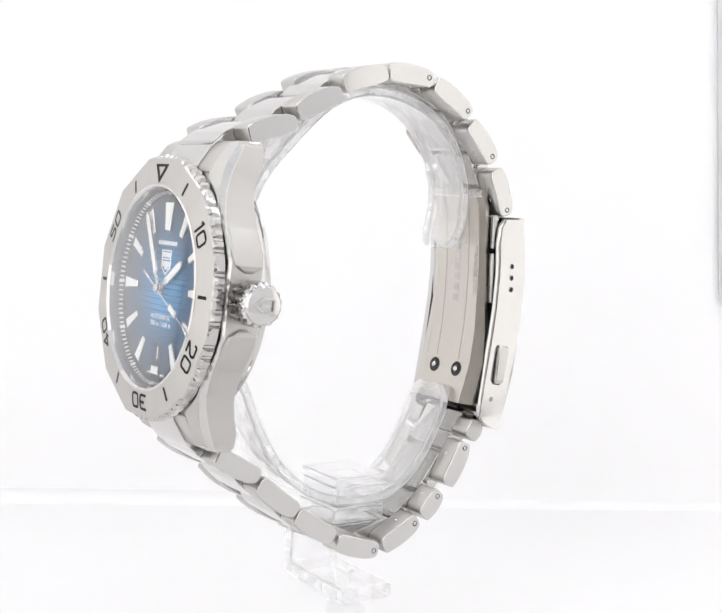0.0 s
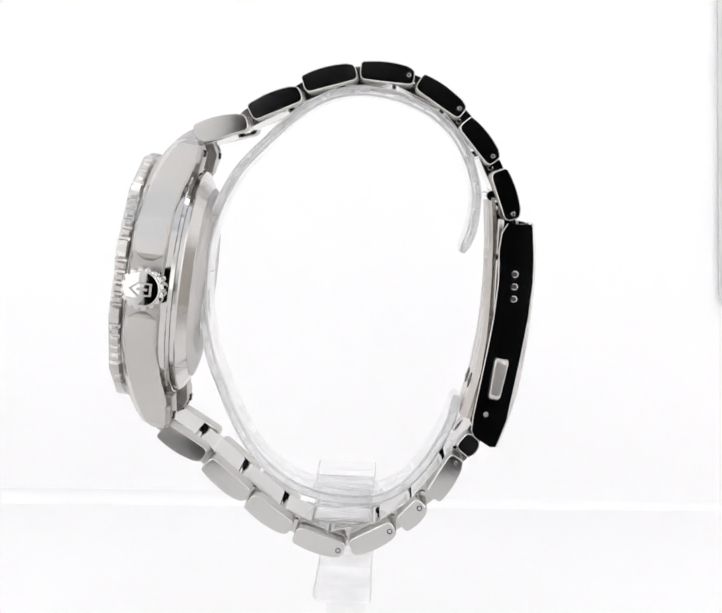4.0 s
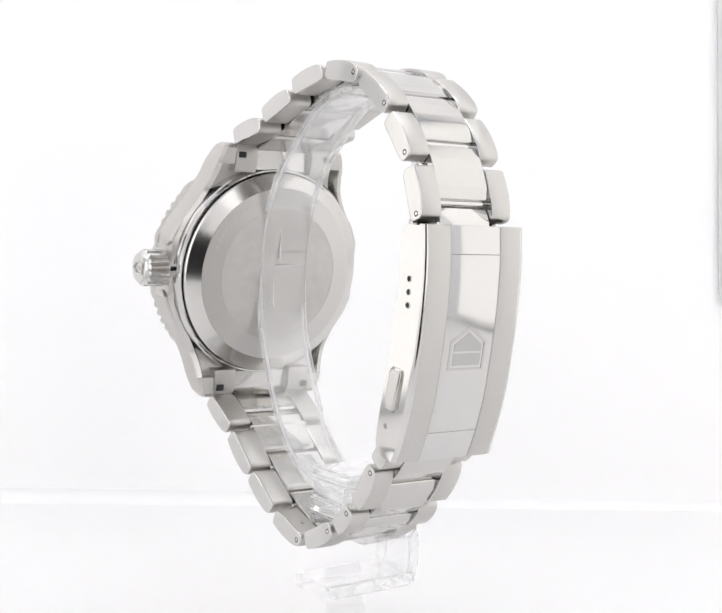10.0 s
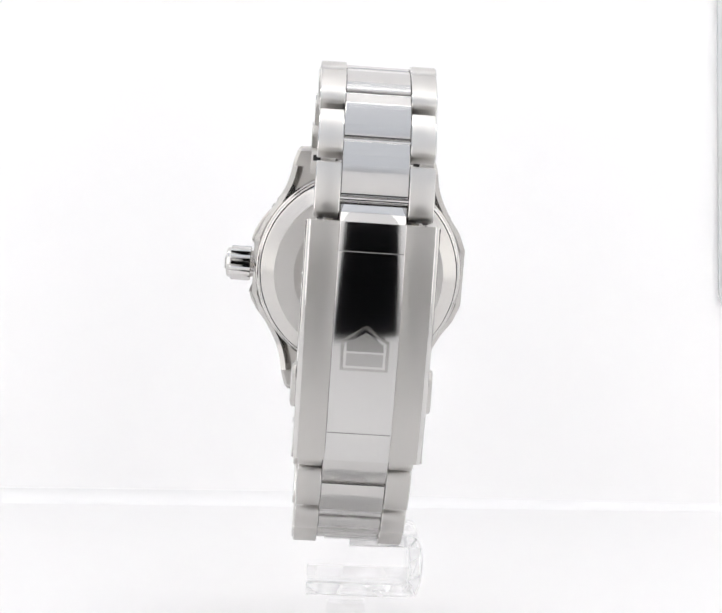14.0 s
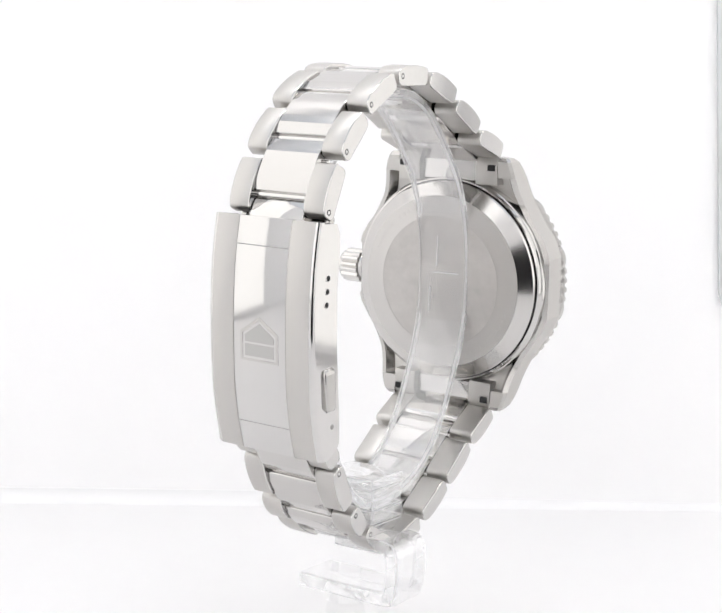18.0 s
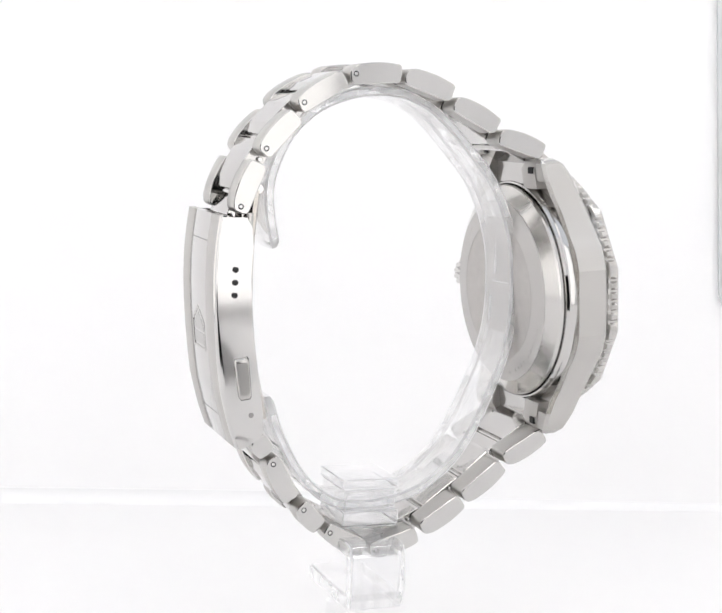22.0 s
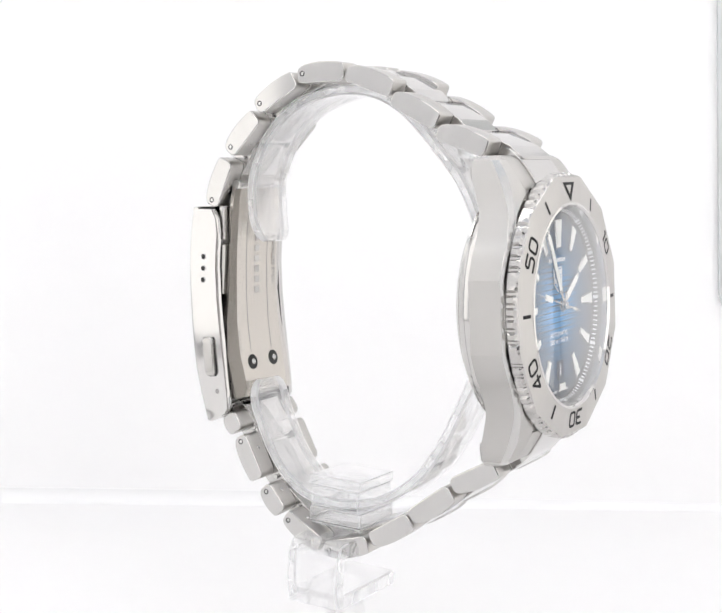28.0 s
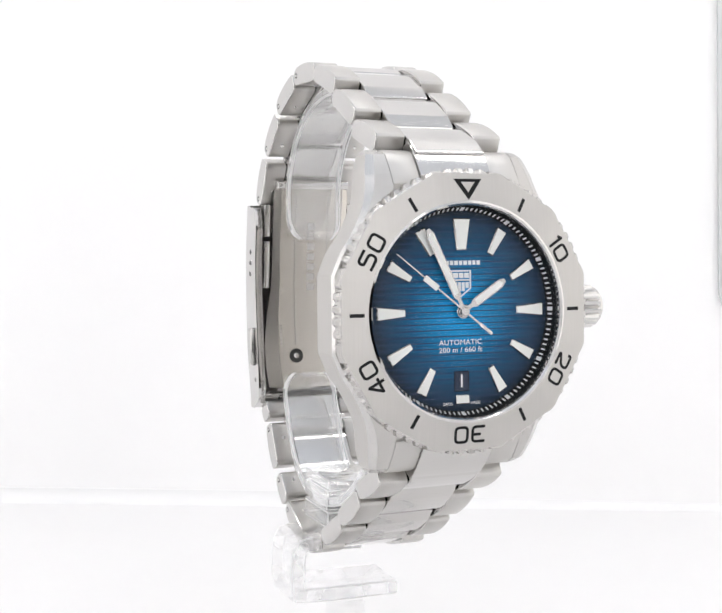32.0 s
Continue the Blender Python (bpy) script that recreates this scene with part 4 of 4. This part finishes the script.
    mc, _ = frame_of(P[0] - 0.9, P[1], 22.7, 15.2, (25, 10))
    part("tongue", prism(link_profile(math.hypot(23.7 - P[0], 15.2 - P[1]) + 0.6, 2.4, 1, 0.1, 0.2, 0.4), -4.6, 4.6, 0.12), polished, watch, "polished clasp tongue", mc)
    # folding blades inside
    def blade(pts, half, th):
        bm = bmesh.new()
        rings = []
        for (y, z), w in zip(pts, half):
            rings.append([(-w, y, z), (w, y, z), (w, y + th, z), (-w, y + th, z)])
        add_rings(bm, rings)
        return bm
    pts = [(18.6, 21.6), (19.0, 19.0), (19.35, 14), (19.45, 9), (19.3, 4), (18.9, -1), (18.1, -6), (17.1, -10), (16.4, -12.8)]
    half = [6.3, 6.6, 6.6, 6.6, 6.8, 7.6, 8.2, 8.1, 7.8]
    slope = [1.0, 1.05, 1.1, 1.1, 1.3, 1.8, 2.3, 2.4, 2.3]
    bm = bmesh.new()
    rings = []
    for (y, z), w, s in zip(pts, half, slope):
        d = 0.25 + 0.25 * s
        rings.append([(s - w, y, z), (w - s, y, z), (w, y + d, z), (w, y + d + 0.6, z), (w - s, y + 0.8, z), (s - w, y + 0.8, z), (-w, y + d + 0.6, z), (-w, y + d, z)])
    add_rings(bm, rings)
    bl = part("inner_blade", bm, blade_steel, watch, "satin folding blade inside the clasp", base, 14)
    for x in (-2.9, 2.9):
        part("blade_groove", blade([(y - 0.02, z) for y, z in pts[1:7]], [0.06] * 6, 0.1), engrave, bl, "", Matrix.Translation((x * MM, 0, 0)))
        m = Matrix.Translation((x, 17.68, -7.6)) @ Matrix.Rotation(radians(90 - 14), 4, "X")
        part("stud_hole", move_bm(disc(1.2, -0.1, 0.06, 28), m), gap_shade, bl, "dark disc, painted shade of a round hole")
        part("stud", move_bm(disc(0.48, -0.1, 0.35, 24, 0.15), m), polished, bl, "polished round stud")
    for word, x, zc, sz in (("STAINLESS STEEL", 4.7, 8.5, 1.05),):
        m = Matrix.Translation((x, 19.33, zc)) @ Matrix.Rotation(radians(90), 4, "X") @ Matrix.Rotation(radians(-90), 4, "Z")
        part("lettering", move_bm(text_mesh(word, sz, 0.08, 1.05), m), faint, bl, "fine engraved words")
    for x in (-1, 1):
        for z0, z1 in ((12.3, 17.6), (3.6, 11.5)):
            part("guide_rail", box(*sorted((x * 6.95, x * 7.9)), 20.4, 21.3, z0, z1, 0.12), satin, bl, "short steel guide rail")
    bm = bmesh.new()
    for i in range(7):
        z = 13.5 - i * 1.7
        y = 19.45 - (0.02 * (z - 8.4) if z > 8.4 else 0.03 * (8.4 - z))
        box(-0.6, 0.6, y - 0.07, y + 0.1, z, z + 1.1, bm=bm)
    part("word_bars", bm, blasted, bl, "faint bars of an engraved name")
    bm = bmesh.new()
    for i in range(6):
        z = -2.4 - i * 0.62
        y = 18.9 - 0.16 * (-1 - z)
        box(-5.65, -5.2, y - 0.03, y + 0.1, z - 0.42, z, bm=bm)
    part("number_bars", bm, faint, bl, "tiny faint bars of an engraved number")
    pts2 = [(20.6, 19.5), (21.2, 15), (21.5, 9), (21.2, 3), (20.6, -3), (19.6, -8), (18.4, -12.5)]
    part("middle_blade", blade(pts2, [3.4] * 7, 0.8), polished, watch, "polished middle blade of the clasp", base)
    bm = move_bm(disc(0.8, -6.4, 6.4, 24, 0.1), Matrix.Translation((0, 19.3, 21.0)) @ Matrix.Rotation(math.pi / 2, 4, "Y"))
    part("hinge", bm, polished, watch, "small hinge of the clasp", base)


build_case()
build_bezel()
dial = build_dial()
hour_p, minute_p, second_p = build_pointers(dial)
build_crystal()
build_crown()
build_bracelet()
build_clasp()


# ---- the clear stand ----
stand = new("watch_stand")
tagged(stand, "clear acrylic c-shaped watch stand on a short post", "stand")
# outer line of the ring: y, z
RING = [(16.2, 11.8), (17.5, 15.5), (18.0, 21.0), (17.0, 25.2), (15.2, 29.0), (12.6, 32.0), (9.2, 34.4), (4.4, 36.2), (-0.5, 36.8), (-4.5, 36.3), (-8.4, 34.7), (-12.0, 32.0), (-16.0, 28.0), (-19.9, 23.6),
        (-22.8, 18.0), (-24.5, 12.2), (-25.0, 6.4), (-24.8, 0.4), (-23.5, -5.6), (-21.7, -10.2), (-19.0, -16.2), (-15.4, -21.6), (-10.0, -25.9), (-3.4, -28.0), (3.4, -28.0), (7.9, -26.1), (11.6, -22.3), (14.1, -18.0), (15.9, -14.0), (16.6, -10.4)]


def smooth_run(pts, n=5):
    out = []
    P = [Vector(p) for p in pts]
    for i in range(len(P) - 1):
        p0, p1, p2, p3 = P[max(i - 1, 0)], P[i], P[i + 1], P[min(i + 2, len(P) - 1)]
        for k in range(n):
            t = k / n
            out.append(0.5 * ((2 * p1) + (p2 - p0) * t + (2 * p0 - 5 * p1 + 4 * p2 - p3) * t * t + (3 * p1 - p0 - 3 * p2 + p3) * t ** 3))
    out.append(P[-1])
    return out


def edges(bm, axis):
    """Chamfers take the bright edge material, side faces the hazier one."""
    for f in bm.faces:
        f.normal_update()
        k = abs(f.normal[axis])
        f.material_index = 0 if k < 0.3 else 2 if k > 0.95 else 1


def build_stand():
    run = smooth_run(RING, 4)
    th, x0, x1, c = 1.5, -6.0, 3.4, 0.32
    bm = bmesh.new()
    rings = []
    for i, p in enumerate(run):
        d = (run[min(i + 1, len(run) - 1)] - run[max(i - 1, 0)]).normalized()
        nrm = Vector((-d.y, d.x))      # outwards or inwards across the strip
        k = min(i, len(run) - 1 - i)
        e = 1.8 * (1 - min(1, k / 4)) ** 2
        sec = []
        thin = math.sqrt(max(0.0, 1 - (1 - min(1.0, (k + 0.4) / 2.6)) ** 2))
        for x, o in ((x0 + e + c, 0), (x1 - e - c, 0), (x1 - e, c), (x1 - e, th - c), (x1 - e - c, th), (x0 + e + c, th), (x0 + e, th - c), (x0 + e, c)):
            q = p + nrm * (th / 2 + (o - th / 2) * thin)
            sec.append((x, q.x, q.y))
        rings.append(sec)
    add_rings(bm, rings)
    edges(bm, 0)
    two = part("ring", bm, acrylic, stand, "open clear acrylic ring", None, 40, acrylic_edge)
    two.data.materials.append(acrylic_side)
    two.visible_shadow = False
    for x0, x1, z0, z1 in ((-0.22, -0.06, 8.2, 13.8), (0.84, 1.0, 0.2, 4.6), (-4.4, 0.6, 7.0, 7.16)):
        part("raised_line", box(x0, x1, -23.6, -23.3, z0, z1, 0.03), acrylic_edge, stand, "fine raised white line")
    for z0, z1, y0, y1 in ((-24.9, -23.4, -5.4, 3.8), (-28.2, -25.1, -5.0, 3.4), (-30.6, -28.4, -5.6, 3.6), (-33.6, -30.8, -5.6, 3.7)):
        bm = box(-6.3, 4.0, y0, y1, z0, z1, 0.16)
        for f in bm.faces:
            f.normal_update()
            f.material_index = int(max(abs(c) for c in f.normal) < 0.97)
        part("block_layer", bm, acrylic, stand, "clear layer of the block under the ring", None, 40, acrylic_edge).visible_shadow = False
    # bracket that goes round the bracelet's side
    arm = bmesh.new()
    path = [(0.0, -32.4), (-9.3, -32.4), (-11.0, -33.6), (-11.6, -35.4), (-11.6, -39.5), (-11.0, -41.6), (-9.3, -42.7), (6.5, -42.7)]
    rings = []
    sm = smooth_run(path, 3)
    for i, p in enumerate(sm):
        d = (sm[min(i + 1, len(sm) - 1)] - sm[max(i - 1, 0)]).normalized()
        nrm = Vector((-d.y, d.x))
        q = p + nrm * 2.3
        c = 0.25
        rings.append([(p.x, -5.0 + c, p.y), (p.x, 4.0 - c, p.y), (p.x + nrm.x * c, 4.0, p.y + nrm.y * c), (q.x - nrm.x * c, 4.0, q.y - nrm.y * c), (q.x, 4.0 - c, q.y), (q.x, -5.0 + c, q.y), (q.x - nrm.x * c, -5.0, q.y - nrm.y * c), (p.x + nrm.x * c, -5.0, p.y + nrm.y * c)])
    add_rings(arm, rings)
    edges(arm, 1)
    two = part("bracket", arm, acrylic, stand, "clear bracket bent round the bracelet", None, 40, acrylic_edge)
    two.data.materials.append(acrylic_side)
    two.visible_shadow = False
    part("post", move_bm(disc(3.1, -56.5, -44.45, 40, 0.3), Matrix.Identity(4)), frosted, stand, "short frosted post")
    part("base", disc(20, -58, -56.4, 64, 0.4), acrylic, stand, "round clear base")


build_stand()


# ---- what turns ----
def motions():
    tilt = pose(0, 0, 0, 0, -1.265, -1.663)
    rows_w, rows_s = [], []
    for i in range(33):
        turn = pose(0, 0, RISE, 0, 0, SPIN0 + SPIN * i)
        rows_w.append((float(i), turn @ tilt))
        rows_s.append((float(i), turn @ pose(0, 0, 0, 0, 0, -1.663)))
    walk(watch, rows_w)
    walk(stand, rows_s)
    walk(second_p, [(float(i), pose(0, 0, 0, 0, 0, -(115.6 + 6 * i))) for i in range(33)])
    walk(minute_p, [(float(t), pose(0, 0, 0, 0, 0, 26.2 + (32 - t) * 0.1)) for t in (0, 16, 32)])
    walk(hour_p, [(float(t), pose(0, 0, 0, 0, 0, -57.6 + (32 - t) / 120)) for t in (0, 16, 32)])


motions()
